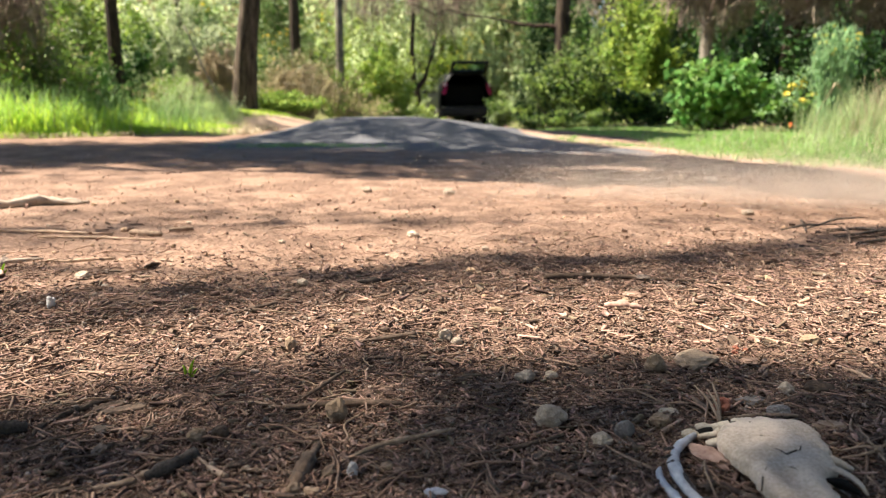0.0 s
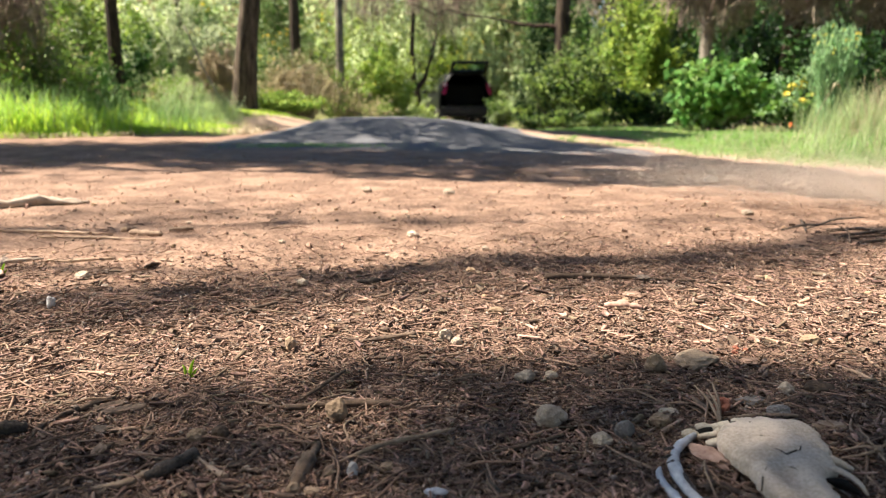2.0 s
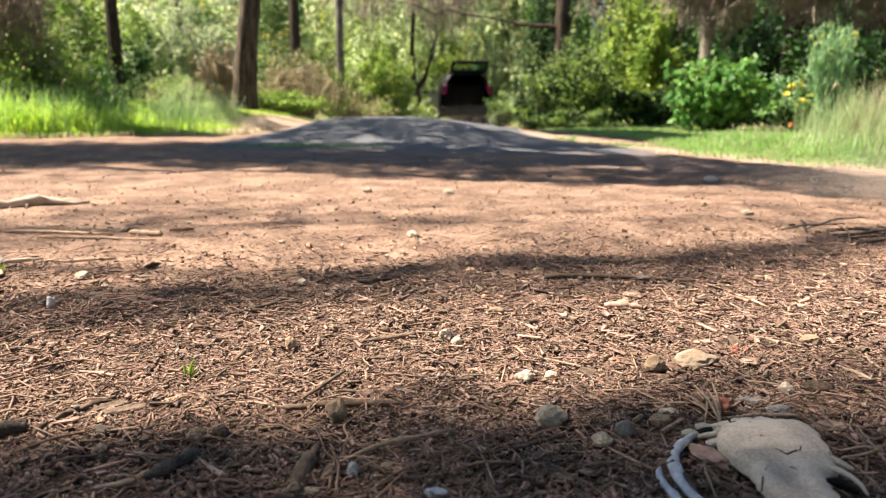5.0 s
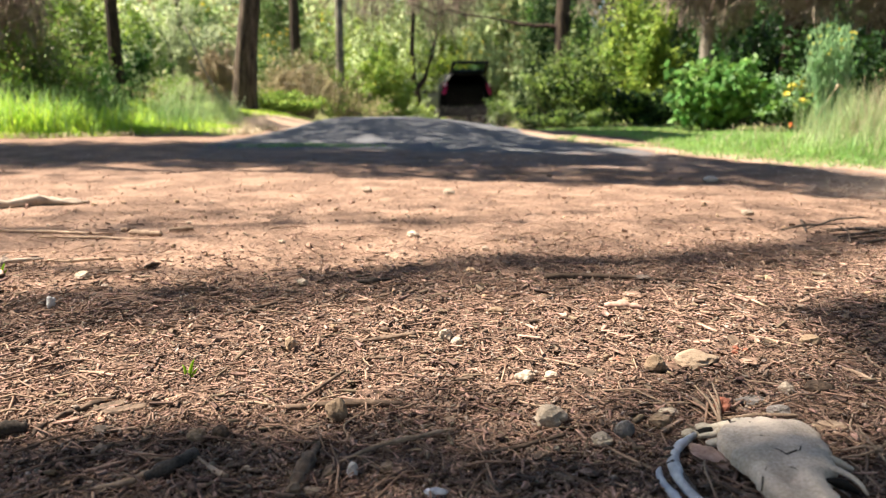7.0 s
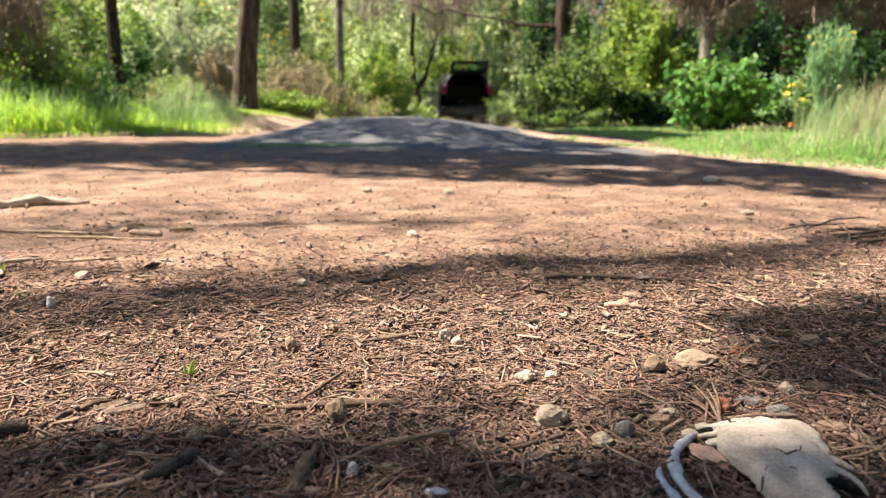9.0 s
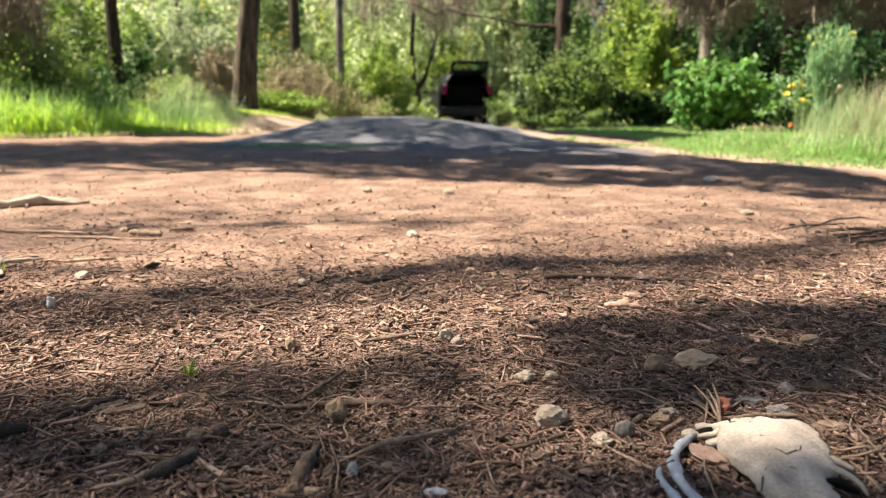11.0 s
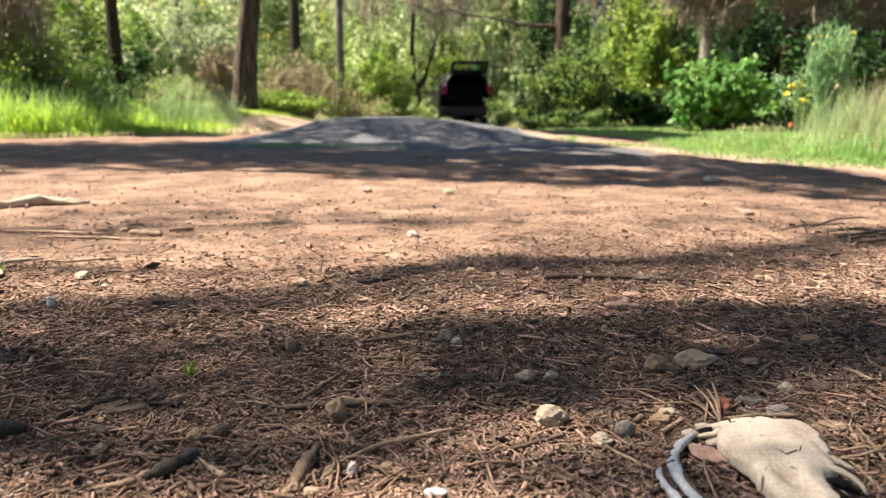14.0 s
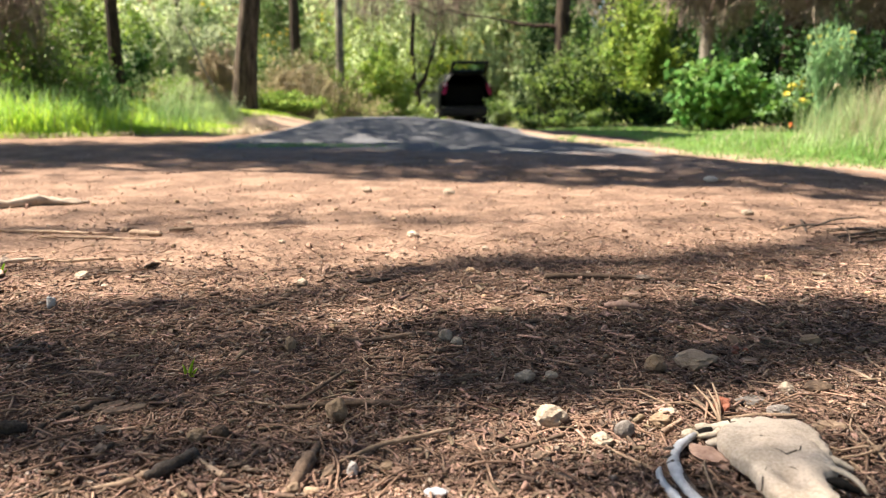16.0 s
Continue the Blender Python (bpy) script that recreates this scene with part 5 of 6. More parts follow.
stick("pale_twig", [(-0.7271, 1.248), (-0.678, 1.233), (-0.6092, 1.263)], [0.002, 0.003, 0.002], PALE_WOOD, "thin pale twig on bare earth")
stick("pale_twig", [(-0.7013, 1.534), (-0.6624, 1.515), (-0.6185, 1.505)], [0.005, 0.007, 0.004], PALE_WOOD, "short pale wood chip on bare earth")
stick("pale_twig", [(-0.6246, 1.562), (-0.6002, 1.571), (-0.5758, 1.581)], [0.004, 0.006, 0.004], PALE_WOOD, "short pale wood chip on bare earth")
stick("pale_twig", [(-0.8844, 1.494), (-0.737, 1.474), (-0.6092, 1.444)], [0.002, 0.003, 0.002], PALE_WOOD, "thin pale twig on bare earth")
for k in range(16):
    bx, by = 0.93 + rng.normal(0, 0.06), 1.49 + rng.normal(0, 0.06)
    an, ln = rng.uniform(-1.3, 1.6), rng.uniform(0.07, 0.17)
    dx, dy = math.cos(an) * ln / 2, math.sin(an) * ln / 2
    stick("heaped_twig", [(bx - dx, by - dy), (bx + rng.normal(0, 0.01), by + rng.normal(0, 0.015)), (bx + dx, by + dy)], [0.0016, 0.0028, 0.0012], DARK_WOOD if k % 3 else BARK_CHIP,
          "brown twig in a small heap at the clearing's side", group="heap of twigs", rise=[0.0, rng.uniform(0.004, 0.022), rng.uniform(0, 0.034)])

named = [[(-0.09427, 0.5381), (-0.08052, 0.4949), (-0.07856, 0.4625)], [(-0.1002, 0.5303), (-0.08445, 0.5028), (-0.08445, 0.4674)], [(-0.06088, 0.4537), (-0.04026, 0.4782), (-0.02357, 0.5028)],
         [(-0.0491, 0.4537), (-0.03339, 0.4782), (-0.0216, 0.5028)], [(0.03044, 0.5214), (0.03437, 0.4949), (0.03928, 0.4625)], [(-0.4291, 0.6491), (-0.4095, 0.6216), (-0.3957, 0.5843)],
         [(0.3545, 0.5411), (0.3349, 0.5038), (0.3123, 0.4704)], [(0.3064, 0.5126), (0.3486, 0.5313), (0.3791, 0.5519)], [(-0.07365, 0.5391), (-0.0491, 0.5254), (-0.02946, 0.5106)],
         [(0.2573, 0.6354), (0.2455, 0.6029), (0.2318, 0.5735)], [(0.2318, 0.6354), (0.2396, 0.6029), (0.2475, 0.5794)], [(-0.2504, 0.5421), (-0.1964, 0.543), (-0.1571, 0.5391)],
         [(-0.08838, 0.6285), (-0.07365, 0.6206), (-0.06972, 0.5912)], [(-0.3044, 0.5646), (-0.329, 0.5381), (-0.3535, 0.5205)], [(-0.329, 0.491), (-0.2946, 0.5077), (-0.2651, 0.5205)]]
for ln in named:
    stick("pine_needle", ln, [0.0008, 0.0012, 0.0008], NEEDLE, "long dry brown pine needle", "pine needle", rise=[0.001, 0.005, 0.001], sides=4, group="fallen pine needles", rough=0.0)
px, py = scatter(110, 0.46, 1.1)
for gx, gy in zip(px, py):
    an, ln, bow = rng.uniform(0, math.pi), rng.uniform(0.03, 0.08), rng.normal(0, 0.008)
    dx, dy = math.cos(an) * ln / 2, math.sin(an) * ln / 2
    stick("pine_needle", [(gx - dx, gy - dy), (gx - dy * 0.2 + bow, gy + bow), (gx + dx, gy + dy)], [0.0007, 0.0011, 0.0007], NEEDLE if rng.uniform() < 0.7 else PALE_WOOD,
          "dry brown pine needle", "pine needle", rise=[0.0, rng.uniform(0.001, 0.008), 0.0], sides=4, group="fallen pine needles", rough=0.0)
px, py = scatter(170, 0.46, 1.25)
flakes = [stone_mesh("bark_flake", 0.0085, 0.0048, 0.0022, 0.45, m, 90 + i, 0.7) for i, m in enumerate((BARK_CHIP, LITTER, LITTER_GREY, LITTER_TAN))]
for i, (gx, gy) in enumerate(zip(px, py)):
    k = rng.lognormal(-0.2, 0.35) * np.clip(gy / 0.9, 0.8, 1.8)
    ob = new("bark_flake", flakes[int(rng.integers(0, 8)) % 4 if rng.uniform() < 0.5 else 0])
    ob.matrix_world = pose(gx, gy, float(height(gx, gy)) + 0.003 * k, rng.normal(0, 14), rng.normal(0, 14), rng.uniform(0, 360)) @ Matrix.Diagonal((k, k, k, 1))
    tagged(ob, "small flake of pine bark on the earth", "bark", "bark flakes")


def sprout(x, y, k=1.0):
    t = thing("grass_sprout", pose(x, y, float(height(x, y))), "tiny bright green grass sprout", "sprout")
    for dx, h, lean in ((0.0, 0.021, 0.006), (-0.004, 0.013, -0.004), (0.003, 0.009, 0.005)):
        u = np.linspace(0, 1, 6)
        p = np.stack([dx + lean * u * u, 0.002 * u, h * u], 1) * k
        mesh_part("blade", raw("blade", *closed(p, np.array([0.0016, 0.0020, 0.0019, 0.0015, 0.0010, 0.0003]) * k, 6), GRASS_SUN, True), t)


sprout(-0.268, 0.695)
sprout(-0.748, 1.147, 1.1)


# ---- the bones ----
# Black that stands for the shade inside the skull's hollows.
SOCKET_SHADE = surface("socket_shade_black", (0.004, 0.004, 0.004), (0.014, 0.012, 0.010), 0.95, 60, 400, 0.5, 0.001, 0)
def animal_skull():
    """Broad flattened forehead narrowing towards the snout, with an eye hollow under a brow arch, a knobbed side process and crack lines."""
    st = [(0.567, 0.268, 0.274, 0.003), (0.562, 0.258, 0.284, 0.009), (0.555, 0.247, 0.298, 0.013), (0.545, 0.234, 0.309, 0.016), (0.530, 0.226, 0.311, 0.019), (0.512, 0.221, 0.305, 0.021),
          (0.495, 0.223, 0.302, 0.021), (0.480, 0.226, 0.297, 0.021), (0.468, 0.228, 0.290, 0.020), (0.456, 0.228, 0.280, 0.019), (0.442, 0.229, 0.275, 0.017), (0.425, 0.232, 0.271, 0.014), (0.405, 0.238, 0.262, 0.007)]
    y0, l0, r0, h0 = (np.array(c)[::-1] for c in zip(*st))
    nu, nv = 130, 84
    yy = np.linspace(0.405, 0.567, nu)
    lft, rgt, top = (np.interp(yy, y0, c) for c in (l0, r0, h0))
    for a in (lft, rgt, top):
        for _ in range(5):
            a[1:-1] = (a[:-2] + 2 * a[1:-1] + a[2:]) / 4
    lft = lft + 0.0009 * np.sin(yy * 190) + 0.0006 * np.sin(yy * 530 + 1)
    rgt = rgt + 0.0010 * np.sin(yy * 160 + 2) + 0.0007 * np.sin(yy * 610)
    ang = np.linspace(0, 2 * np.pi, nv, endpoint=False)
    c, n = np.cos(ang), np.sin(ang)
    mid, half = (lft + rgt) / 2, (rgt - lft) / 2
    X = mid[:, None] + half[:, None] * np.sign(c) * np.abs(c) ** 0.72
    Z = np.where(n > 0, 0.010 + top[:, None] * np.abs(n) ** 0.62 * 0.76, 0.010 - 0.004 * np.abs(n)[None])
    v = np.stack([X, np.repeat(yy[:, None], nv, 1), Z], -1)
    base = np.array([0.255, 0.500, 0.0])
    v -= base
    # the hollow under the brow, and shallow dents of the forehead
    for sx, sy, sz, rr, dep, way in ((0.287, 0.453, 0.020, 0.009, 0.014, -0.5), (0.247, 0.452, 0.024, 0.009, 0.006, 0.0), (0.300, 0.527, 0.022, 0.013, 0.004, 0.0),
                                     (0.243, 0.505, 0.026, 0.012, 0.003, 0.0), (0.268, 0.548, 0.025, 0.012, 0.0025, 0.0)):
        k = np.exp(-(np.linalg.norm(v + base - [sx, sy, sz], axis=-1) / rr) ** 2)
        v[..., 0] += way * dep * k
        v[..., 2] -= dep * k
    up = Z > 0.012
    for i in range(nu):
        for j in range(nv):
            if up[i, j]:
                q = Vector(v[i, j])
                v[i, j, 2] += 0.0034 * noise.noise(q * 38) + 0.0014 * noise.noise(q * 110) + 0.0007 * noise.noise(q * 320) + 0.0012 * math.exp(-((q.x - 0.012 - q.y * 0.12) / 0.005) ** 2)
    v[..., 2] = np.maximum(v[..., 2], 0.004)
    i = (np.arange(nu - 1)[:, None] * nv)
    j = np.arange(nv)[None]
    f = np.stack([i + j, i + (j + 1) % nv, i + nv + (j + 1) % nv, i + nv + j], -1).reshape(-1, 4)
    t = thing("animal_skull", pose(*base), "weathered beige animal skull lying on pine litter", "skull")
    mesh_part("cranium", raw("cranium", v.reshape(-1, 3), f, BONE, True), t)

    def bar(name, pts, radii, mat=BONE, squash=1.0, fine=14):
        p = np.array(pts) - base
        s, k = np.linspace(0, len(p) - 1, fine), np.arange(len(p))
        p = np.stack([np.interp(s, k, p[:, a]) for a in range(3)], 1)
        for _ in range(2):
            p[1:-1] = (p[:-2] + 2 * p[1:-1] + p[2:]) / 4
        zc = np.repeat(np.concatenate([p[:1, 2], p[:, 2], p[-1:, 2]]), 12)
        vv, ff = closed(p, np.interp(s, np.linspace(0, len(pts) - 1, len(radii)), radii), 12, 0.12)
        vv[:, 2] = zc + (vv[:, 2] - zc) * squash
        mesh_part(name, raw(name, vv, ff, mat, True), t)

    bar("brow_arch", [(0.274, 0.473, 0.019), (0.285, 0.471, 0.0195), (0.294, 0.466, 0.018), (0.301, 0.459, 0.014), (0.304, 0.452, 0.008)], [0.004, 0.0044, 0.0034, 0.0026, 0.0012], squash=0.5)
    bar("cheek_spur", [(0.290, 0.496, 0.016), (0.302, 0.492, 0.013), (0.314, 0.488, 0.008)], [0.005, 0.0045, 0.002], squash=0.7)
    # Solid black lumps take the place of shade in the eye and ear hollows.
    bar("eye_socket", [(0.276, 0.457, 0.017), (0.286, 0.456, 0.015), (0.297, 0.453, 0.010)], [0.002, 0.0065, 0.003], SOCKET_SHADE, 0.55)
    bar("side_process", [(0.218, 0.557, 0.009), (0.223, 0.557, 0.010), (0.231, 0.554, 0.010), (0.241, 0.553, 0.013), (0.254, 0.551, 0.015)], [0.0030, 0.0048, 0.0036, 0.0052, 0.007], squash=0.8)
    bar("side_process", [(0.205, 0.551, 0.005), (0.210, 0.549, 0.007), (0.217, 0.547, 0.007)], [0.0035, 0.0050, 0.0025])
    bar("side_process", [(0.219, 0.534, 0.006), (0.226, 0.530, 0.009), (0.236, 0.528, 0.013)], [0.0025, 0.0040, 0.007])
    bar("side_process", [(0.216, 0.546, 0.006), (0.221, 0.541, 0.010), (0.227, 0.540, 0.011), (0.233, 0.545, 0.012)], [0.0018, 0.0024, 0.0024, 0.003])
    bar("ear_hollow", [(0.216, 0.550, 0.008), (0.222, 0.548, 0.009), (0.229, 0.550, 0.010)], [0.002, 0.0042, 0.003], SOCKET_SHADE)
    bar("ear_hollow", [(0.242, 0.545, 0.0188), (0.247, 0.544, 0.0200)], [0.0026, 0.0020], SOCKET_SHADE, 0.6)
    bar("ear_hollow", [(0.2435, 0.552, 0.0172), (0.246, 0.552, 0.0182)], [0.0014, 0.0011], SOCKET_SHADE, 0.6)
    for pts in ([(0.252, 0.488), (0.255, 0.484), (0.257, 0.479), (0.266, 0.483), (0.270, 0.485), (0.275, 0.493)], [(0.225, 0.447), (0.229, 0.455), (0.236, 0.465)], [(0.252, 0.464), (0.257, 0.461)], [(0.252, 0.512), (0.259, 0.509)], [(0.256, 0.541), (0.258, 0.539)]):
        p = []
        for a, b in pts:
            iu = int(np.argmin(np.abs(yy - b)))
            row = v[iu][up[iu]]
            p.append([a - base[0], b - base[1], row[np.argmin(np.abs(row[:, 0] + base[0] - a)), 2] - 0.0001])
        mesh_part("crack", raw("crack", *closed(p, 0.0009 * np.sin(np.linspace(0.5, 2.8, len(p))), 5), DARK_WOOD), t)


animal_skull()
jaw = stick("jaw_bone", [(0.213, 0.546), (0.196, 0.529), (0.184, 0.511), (0.178, 0.495), (0.177, 0.472), (0.179, 0.452), (0.183, 0.432)],
            [0.0028, 0.0040, 0.0034, 0.0048, 0.0040, 0.0038, 0.0038], BONE_GREY, "bluish-grey bent jaw bone with dark cross cracks", "bone", rise=[0.004, 0.004, 0.003, 0.002, 0.002, 0.002, 0.002], rough=0.10, sides=12)
for line, high in (([(0.178, 0.519), (0.185, 0.516), (0.191, 0.513)], 0.0085), ([(0.172, 0.505), (0.179, 0.503), (0.185, 0.502)], 0.0085), ([(0.172, 0.494), (0.178, 0.493), (0.184, 0.494)], 0.0095),
                   ([(0.181, 0.490), (0.180, 0.474), (0.181, 0.456), (0.184, 0.440)], 0.0085)):
    groove = stick("bone_groove", line, [0.0006, 0.0011, 0.0006], DARK_WOOD, "", "", rise=[high - 0.002, high, high - 0.002], rough=0.3)
    groove.matrix_world = jaw.matrix_world.inverted() @ groove.matrix_world
    groove.parent = jaw
stick("thin_bone", [(0.1697, 0.4984), (0.1648, 0.4867), (0.1648, 0.4749), (0.1668, 0.4563), (0.1707, 0.4376), (0.1747, 0.4258)], [0.0016, 0.0030, 0.0030, 0.0034, 0.0030, 0.003], BONE_GREY,
      "thin grey bone lying along a jaw bone", "bone", rough=0.08, sides=10)
stone(0.214, 0.515, 0.011, 0.020, 0.0055, "pinkish dry skin flap beside the skull", PINK_SHARD, 0.45, 101, 28, 0.7, name="skin_flap", sink=-0.3)
# Small black lump at the dark spot beside the jaw.
stone(0.190, 0.449, 0.008, 0.007, 0.004, "small black lump beside the jaw bone", DARK_WOOD, 0.4, 102, name="rotted_crumb")
stone(0.2609, 0.6078, 0.009, 0.008, 0.008, "small reddish-brown broken cone", RED_BERRY, 0.5, 103, name="cone_piece")
stone(0.2985, 0.6305, 0.016, 0.008, 0.0035, "grey flake of decayed bark", GREY_STONE, 0.4, 104, 12, 0.6, name="bark_piece", sink=0.0)
stone(0.3103, 0.6, 0.011, 0.008, 0.006, "dark grey rounded stone", GREY_STONE, 0.3, 105)
stone(0.3761, 0.6543, 0.015, 0.009, 0.007, "brown oval stone in needles", BARK_CHIP, 0.25, 106)
stone(0.3419, 0.6514, 0.008, 0.007, 0.007, "small pale round stone", PEBBLE, 0.25, 107)
stone(0.3442, 0.5754, 0.016, 0.008, 0.004, "pale flat sliver of wood beside the skull", PALE_WOOD, 0.3, 108, 8, 0.6, name="wood_flake", sink=0.0)
stick("pale_twig", [(0.1873, 0.6212), (0.2219, 0.6222), (0.2583, 0.6183)], [0.0010, 0.0014, 0.0010], PALE_WOOD, "thin straight pale twig on litter")
stick("pale_twig", [(0.2509, 0.5845), (0.2853, 0.5933), (0.3247, 0.5933)], [0.0016, 0.0026, 0.0014], PALE_WOOD, "pale barkless twig behind the skull")
stick("brown_twig", [(0.2018, 0.4795), (0.2186, 0.4627), (0.2323, 0.448)], [0.0016, 0.0020, 0.0014], BARK_CHIP, "brown twig running under the skull")


def dry_calyx():
    base = np.array([0.347, 0.512, 0.012])
    t = thing("dry_calyx", pose(*base), "pale dry star-shaped flower calyx beside the skull", "dry plant")
    mesh_part("heart", stone_mesh("heart", 0.004, 0.004, 0.003, 0.3, PALE_WOOD, 7), t)
    for dx, dy, dz in ((0.001, 0.030, 0.008), (0.022, 0.010, 0.006), (0.002, -0.030, -0.008), (-0.036, -0.006, -0.006), (-0.032, 0.010, -0.003)):
        mesh_part("sepal", raw("sepal", *closed(bent_line((0, 0, 0), (dx, dy, dz), 5, 0.0012), [0.0014, 0.0011, 0.0010, 0.0008, 0.0004], 6, 0.1), PALE_WOOD, True), t)


dry_calyx()
for ex, ey in ((0.243, 0.632), (0.263, 0.640), (0.252, 0.622)):
    stick("pine_needle", [(0.247, 0.575), ((0.247 + ex) / 2 + 0.002, (0.575 + ey) / 2), (ex, ey)], [0.0012, 0.0014, 0.0008], PALE_WOOD, "pale dry needle fanned out behind the skull",
          "pine needle", rise=[0.002, 0.010, 0.014], sides=5, group="fallen pine needles", rough=0.0)


# ---- unseen pines added behind and beside the clearing to dim its skylight ----
for gx, gy, r, tall in ((-6.5, -3.6, 0.17, 9), (-2.6, -3.2, 0.19, 10), (1.2, -3.0, 0.16, 9), (4.6, -2.6, 0.18, 9.5), (6.0, 0.8, 0.17, 9), (-8.8, -6.8, 0.18, 10),
                        (-4.0, -7.2, 0.17, 10), (0.2, -6.6, 0.2, 11), (4.2, -6.8, 0.17, 10), (8.6, -3.8, 0.18, 10), (8.0, 3.0, 0.16, 9), (-0.9, -10.5, 0.2, 12)):
    pine(gx, gy, r, tall, (0.01, -0.01), "added unseen pine that screens skylight from the clearing", crown=(3.6, tall - 0.6, 2.1), limbs=22, tufts=60, needle=0.34)
# Three more crowns, added overhead and never in view, cover the zenith sky.
for gx, gy, r, tall in ((0.8, -2.0, 0.18, 10), (3.0, -1.2, 0.18, 10), (4.3, 1.9, 0.17, 9.5)):
    pine(gx, gy, r, tall, (0.0, 0.0), "added unseen pine whose crown dims the skylight overhead", crown=(5.2, tall - 0.6, 2.8), limbs=26, tufts=60, needle=0.34)


# ---- broom by the verge, swaying ----
def verge_broom(x, y):
    z = float(height(x, y))
    t = thing("broom_bush", pose(x, y, z), "grey-green broom with small yellow flowers at its tips", "shrub")
    tips = []
    for k in range(170):
        az, out = rng.uniform(0, 2 * np.pi), rng.uniform(0.02, 1.0) ** 0.6
        e = np.array([math.cos(az) * 0.155 * out, math.sin(az) * 0.15 * out, rng.uniform(0.54, 0.83) - 0.07 * out])
        p = bent_line((rng.normal(0, 0.03), rng.normal(0, 0.03), -0.01), e, 6, 0.010)
        p[1:4, :2] *= np.array([[0.5], [0.6], [0.75]])
        mesh_part("stem", raw("stem", *tube(p, [0.005, 0.0045, 0.004, 0.0035, 0.003, 0.0015], 4), L_BROOM), t)
        tips.append(p[2:])
    c = np.repeat(np.concatenate(tips), 3, 0) + rng.normal(0, 0.012, (680 * 3, 3))
    tagged(mesh_part("foliage", raw("foliage", *leaves(c, 0.06, 0.07, 3.5), L_BROOM), t), kind="stuff")
    bloom = raw("flower", *leaves(rng.normal(0, 0.004, (6, 3)), 0.014, 0.75), PETAL)
    for k in range(30):
        e = tips[k * 5][-1]
        fl = mesh_part("flower", bloom, t)
        fl.matrix_basis = pose(*e, 0, 0, rng.uniform(0, 360))
    return t


broom = verge_broom(2.70, 5.0)


def seed_stalk(x, y, tall, lean):
    t = thing("seed_stalk", pose(x, y, float(height(x, y))), "tall pale grass stalk with a drooping seed head", "grass", "seed stalks")
    u = np.linspace(0, 1, 7)
    p = np.stack([lean * u ** 2, 0 * u, tall * u], 1)
    mesh_part("stalk", raw("stalk", *closed(p, np.linspace(0.003, 0.0014, 7), 5), STRAW), t)
    e = p[-1]
    h = np.array([e, e + [lean * 0.16, 0, 0.035], e + [lean * 0.30, 0, 0.03], e + [lean * 0.40, 0, 0.005]])
    mesh_part("seed_head", raw("seed_head", *closed(h, [0.003, 0.006, 0.006, 0.003], 6, 0.3), STRAW), t)
    return t


stalks = [seed_stalk(*a) for a in ((-4.02, 6.6, 0.62, -0.10), (-3.75, 6.8, 0.50, 0.14), (-3.1, 7.0, 0.46, 0.16), (-3.35, 7.2, 0.42, -0.1), (-2.75, 7.1, 0.36, 0.12),
                                   (2.4, 4.6, 0.36, 0.12), (2.9, 4.3, 0.36, 0.1), (3.05, 4.8, 0.44, -0.1))]


# ---- leaning dead pole and a poppy ----
def leaning_pole():
    t = thing("dead_pole", pose(-3.28, 10.7, float(height(-3.28, 10.7)) - 0.03), "thin grey dead sapling leaning beside the thick pine", "sapling")
    p = bent_line((0, 0, 0), (-0.58, 0.1, 1.25), 8, 0.012)
    mesh_part("stem", raw("stem", *closed(p, np.linspace(0.022, 0.010, 8), 8, 0.15), GREY_BARK, True), t)
    for k, d in ((4, (-0.12, 0.05, 0.25)), (6, (0.10, 0.0, 0.22))):
        mesh_part("twig", raw("twig", *closed([p[k], p[k] + np.array(d)], [0.008, 0.004], 6), GREY_BARK, True), t)


leaning_pole()


def poppy(x, y, tall):
    t = thing("poppy", pose(x, y, float(height(x, y))), "single orange-red poppy in the verge grass", "flower")
    p = bent_line((0, 0, 0), (0.02, 0, tall), 5, 0.006)
    mesh_part("stem", raw("stem", *closed(p, [0.002, 0.002, 0.0018, 0.0016, 0.0014], 5), GRASS_PALE, True), t)
    c = np.repeat(p[-1:], 10, 0) + rng.normal(0, 0.010, (10, 3))
    mesh_part("petals", raw("petals", *leaves(c[:7], 0.024, 0.9), POPPY), t)


poppy(2.88, 5.9, 0.09)


# ---- dust over the track ----
def dust_cloud(x, y, rx, ry, rz, count, size):
    """A drift of fine specks, densest low down and thinning outward."""
    p = np.clip(rng.normal(0, 0.5, (count, 3)), -1.4, 1.4) * [rx, ry, 1]
    p[:, 2] = np.abs(rng.normal(0, 0.55, count)) * rz
    a, b = unit(rng.normal(0, 1, p.shape)), unit(rng.normal(0, 1, p.shape))
    k = size * rng.uniform(0.6, 1.4, (count, 1))
    v = np.stack([p - a * k * 0.5, p + a * k * 0.5, p + b * k * 0.8], 1).reshape(-1, 3)
    me = raw("dust_cloud", v, np.arange(count * 3).reshape(-1, 3), DUST)
    ob = new("dust_cloud", me)
    ob.matrix_world = pose(x, y, float(height(x, y)) + 0.03)
    return tagged(ob, "thin beige dust drifting over the track", "dust", kind="stuff")


dust_near = dust_cloud(0.55, 1.98, 0.50, 0.24, 0.11, 120000, 0.0012)
dust_side = dust_cloud(1.15, 1.92, 0.56, 0.24, 0.125, 340000, 0.0012)
dust_car = dust_cloud(0.2, 15.0, 1.3, 0.8, 0.45, 16000, 0.004)


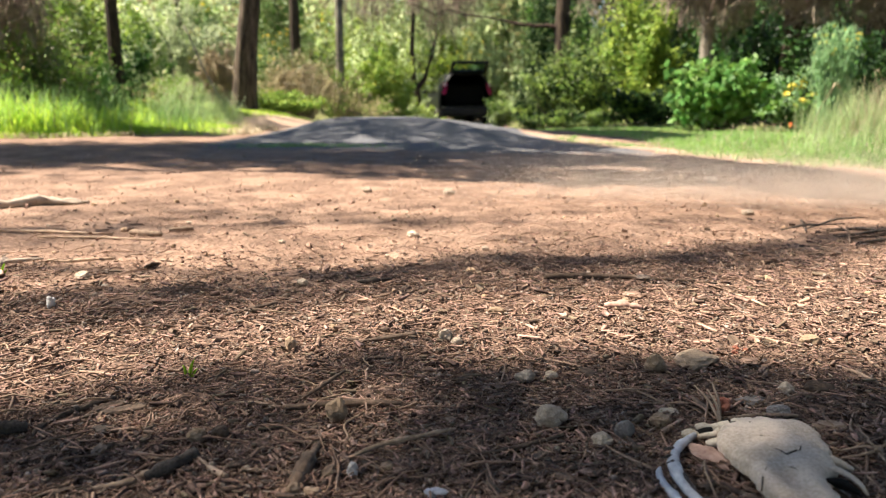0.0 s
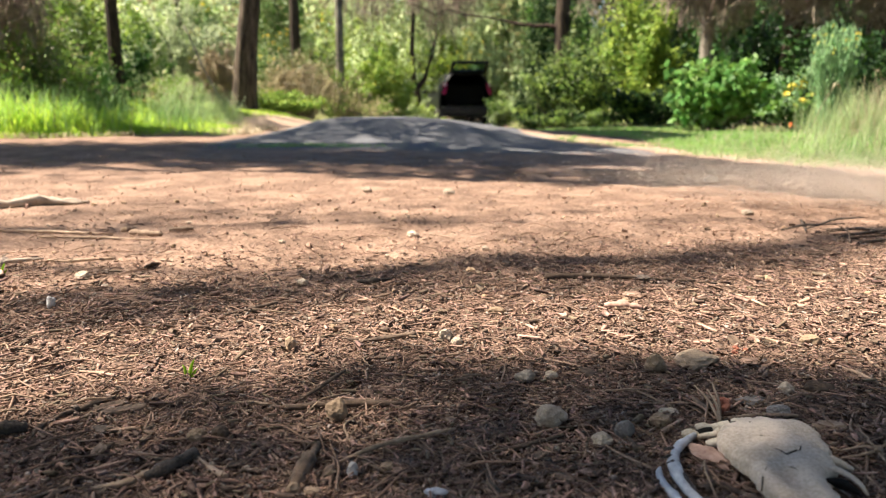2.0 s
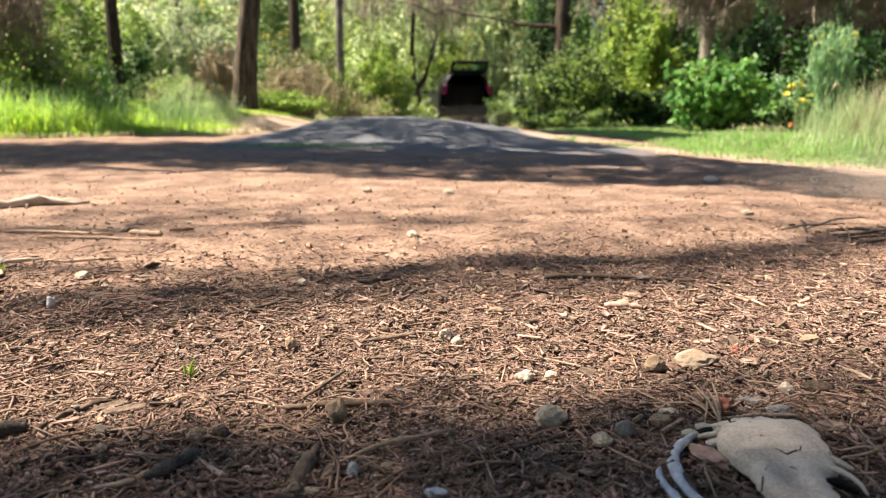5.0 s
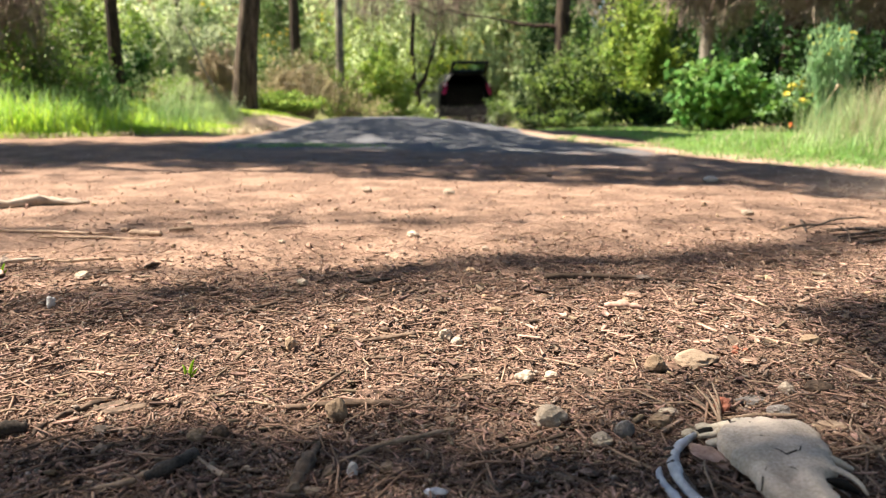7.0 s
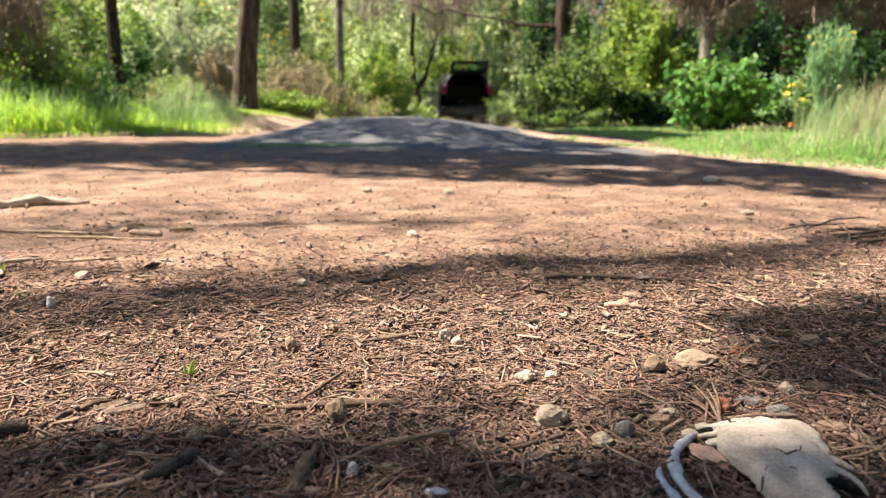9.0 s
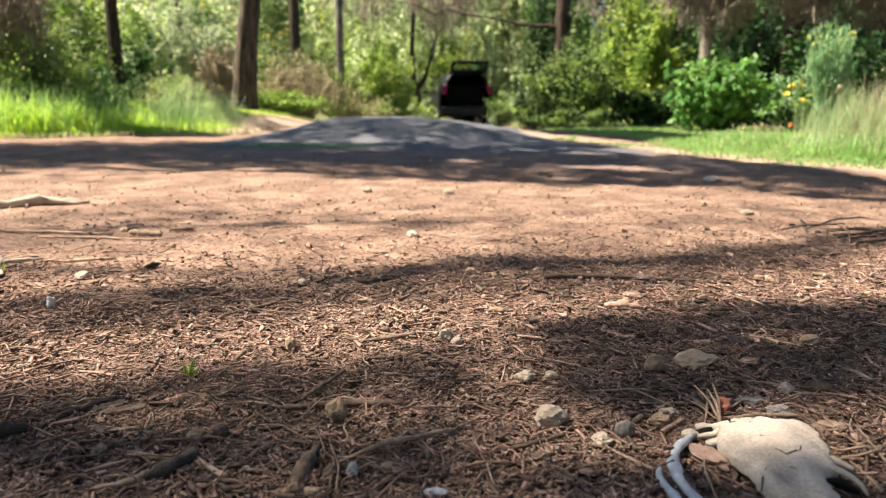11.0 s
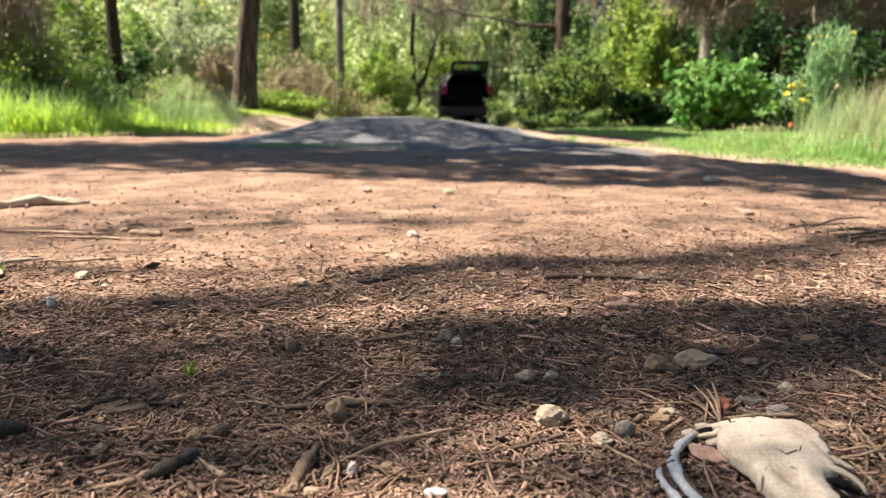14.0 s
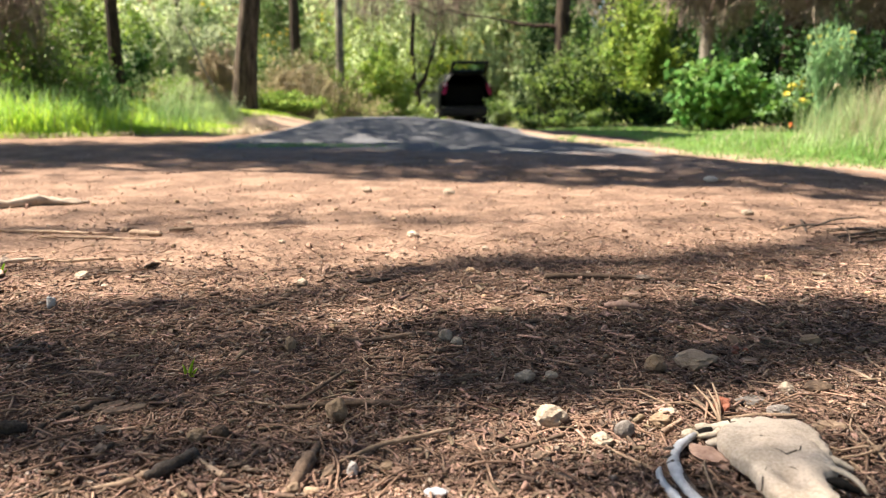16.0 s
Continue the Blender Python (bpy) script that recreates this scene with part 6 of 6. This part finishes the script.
def motions():
    def drift(ob, rows):
        m = ob.matrix_basis.copy()
        walk(ob, [(s, Matrix.Translation((dx, dy, dz)) @ m) for s, dx, dy, dz in rows])

    def swing(ob, rows):
        m = ob.matrix_basis.copy()
        walk(ob, [(s, Matrix.Translation((0, dy, 0)) @ m @ pose(0, 0, 0, 0, 0, rz)) for s, dy, rz in rows])

    def sway(ob, rows):
        m = ob.matrix_basis.copy()
        walk(ob, [(s, m @ pose(0, 0, 0, rx, ry, 0)) for s, rx, ry in rows])

    swing(left_shade, [(0, -0.15, 12), (2, -0.20, 13), (3.5, -0.27, 11), (4.6, -0.285, 7), (6.5, -0.285, 3), (8, -0.285, 1), (9.2, -0.27, 0), (10.3, -0.19, 0), (11.3, -0.11, 0),
                       (12, -0.065, 0), (13, -0.02, 0), (14.5, -0.01, 0), (16, 0, 0)])
    drift(right_shade, [(0, 0.98, -0.06, 0), (4.5, 0.92, -0.05, 0), (6.5, 0.52, 0.06, 0), (8, 0.42, 0.04, 0), (9.2, 0.31, 0.01, 0), (10.3, 0.16, -0.02, 0), (11.3, 0.06, -0.02, 0), (12, 0.01, -0.02, 0),
                        (13, 0, -0.02, 0), (14.5, 0, -0.02, 0), (16, 0, -0.005, 0)])
    drift(low_shade, [(0, 0, 0, 0), (2, 0, 0, 0), (3.5, 0, -0.06, 0), (4.5, 0, -0.12, 0), (7, 0, -0.21, 0), (8, 0, -0.24, 0), (9.2, 0, -0.24, 0), (10.3, 0, -0.26, 0), (11.3, 0, -0.28, 0),
                      (12, 0, -0.31, 0), (13, 0, -0.33, 0), (14.5, 0, -0.36, 0), (16, 0, -0.45, 0)])
    drift(sparse_shade, [(0, 0, -0.24, 0), (3, 0, -0.20, 0), (5, 0, -0.06, 0), (6.5, 0, 0, 0), (9, 0, 0, 0), (10.3, 0, -0.06, 0), (11.5, 0, -0.14, 0), (13, 0, -0.25, 0), (16, 0, -0.30, 0)])
    drift(thin_shade, [(0, 0, 0, 0), (9.2, 0, 0, 0), (11.5, 0, -0.02, 0), (13, 0, -0.05, 0), (14.5, 0, -0.08, 0), (16, 0, -0.12, 0)])
    drift(band_tip, [(0, 0, 0.01, 0), (4, 0, 0, 0), (9, 0, 0, 0), (11.5, 0, -0.02, 0), (13, 0, -0.05, 0), (16, 0, -0.08, 0)])
    drift(band_shade, [(0, 0, 0.01, 0), (4, 0, 0, 0), (8, 0, 0, 0), (12, 0, -0.01, 0), (16, 0, -0.01, 0)])
    drift(haze_shade, [(0, 0, 0, 0), (5, 0.04, 0.02, 0), (10, 0, -0.03, 0), (16, 0.03, 0.02, 0)])
    drift(track_shade, [(0, 0, 0, 0), (6, 0.03, 0.03, 0), (11, -0.02, 0, 0), (16, 0.02, -0.03, 0)])
    drift(track_shade_2, [(0, 0, 0, 0), (6, -0.03, 0.02, 0), (11, 0.02, 0.04, 0), (16, 0, 0, 0)])
    drift(mound_shade, [(0, 0, 0, 0), (7, 0.05, 0.02, 0), (16, 0, 0.04, 0)])
    sway(broom, [(0, 0, 1.8), (1.5, 0, 1.5), (3.5, 0, 0.6), (6.5, 0, -1.2), (8.5, 0, -1.6), (12, 0, -1.6), (16, 0, -1.5)])
    for i, ob in enumerate(stalks):
        k = 1 if i % 2 else -1
        sway(ob, [(0, 0, -2), (4, 0.5 * k, -2), (7, 0, 1), (9, 0, 2.5), (12, 0.5 * k, 2.4), (14, 0, 0.5), (16, 0, -0.6)])
    drift(dust_near, [(0, 0, 0, 0), (1, 0.18, 0.02, 0.01), (2, 0.40, 0.05, 0.02), (3.5, 0.75, 0.08, 0.02), (6, 1.25, 0.1, 0.03), (9, 2.0, 0.1, 0.05), (16, 3.6, 0.1, 0.1)])
    drift(dust_side, [(0, 0, 0, 0), (2, 0.20, 0.02, 0.0), (4, 0.42, 0.05, 0.0), (7, 0.66, 0.08, -0.01), (9, 0.95, 0.1, 0.0), (12, 1.6, 0.1, 0.03), (16, 2.6, 0.1, 0.08)])
    drift(dust_car, [(0, -1.5, 0, -0.4), (2, -0.7, 0, -0.1), (4, 0, 0, 0), (7, 0.6, 0, 0.05), (9, 0.9, 0, 0.0), (12, 1.6, 0, -0.35), (16, 2.6, 0, -0.6)])


motions()
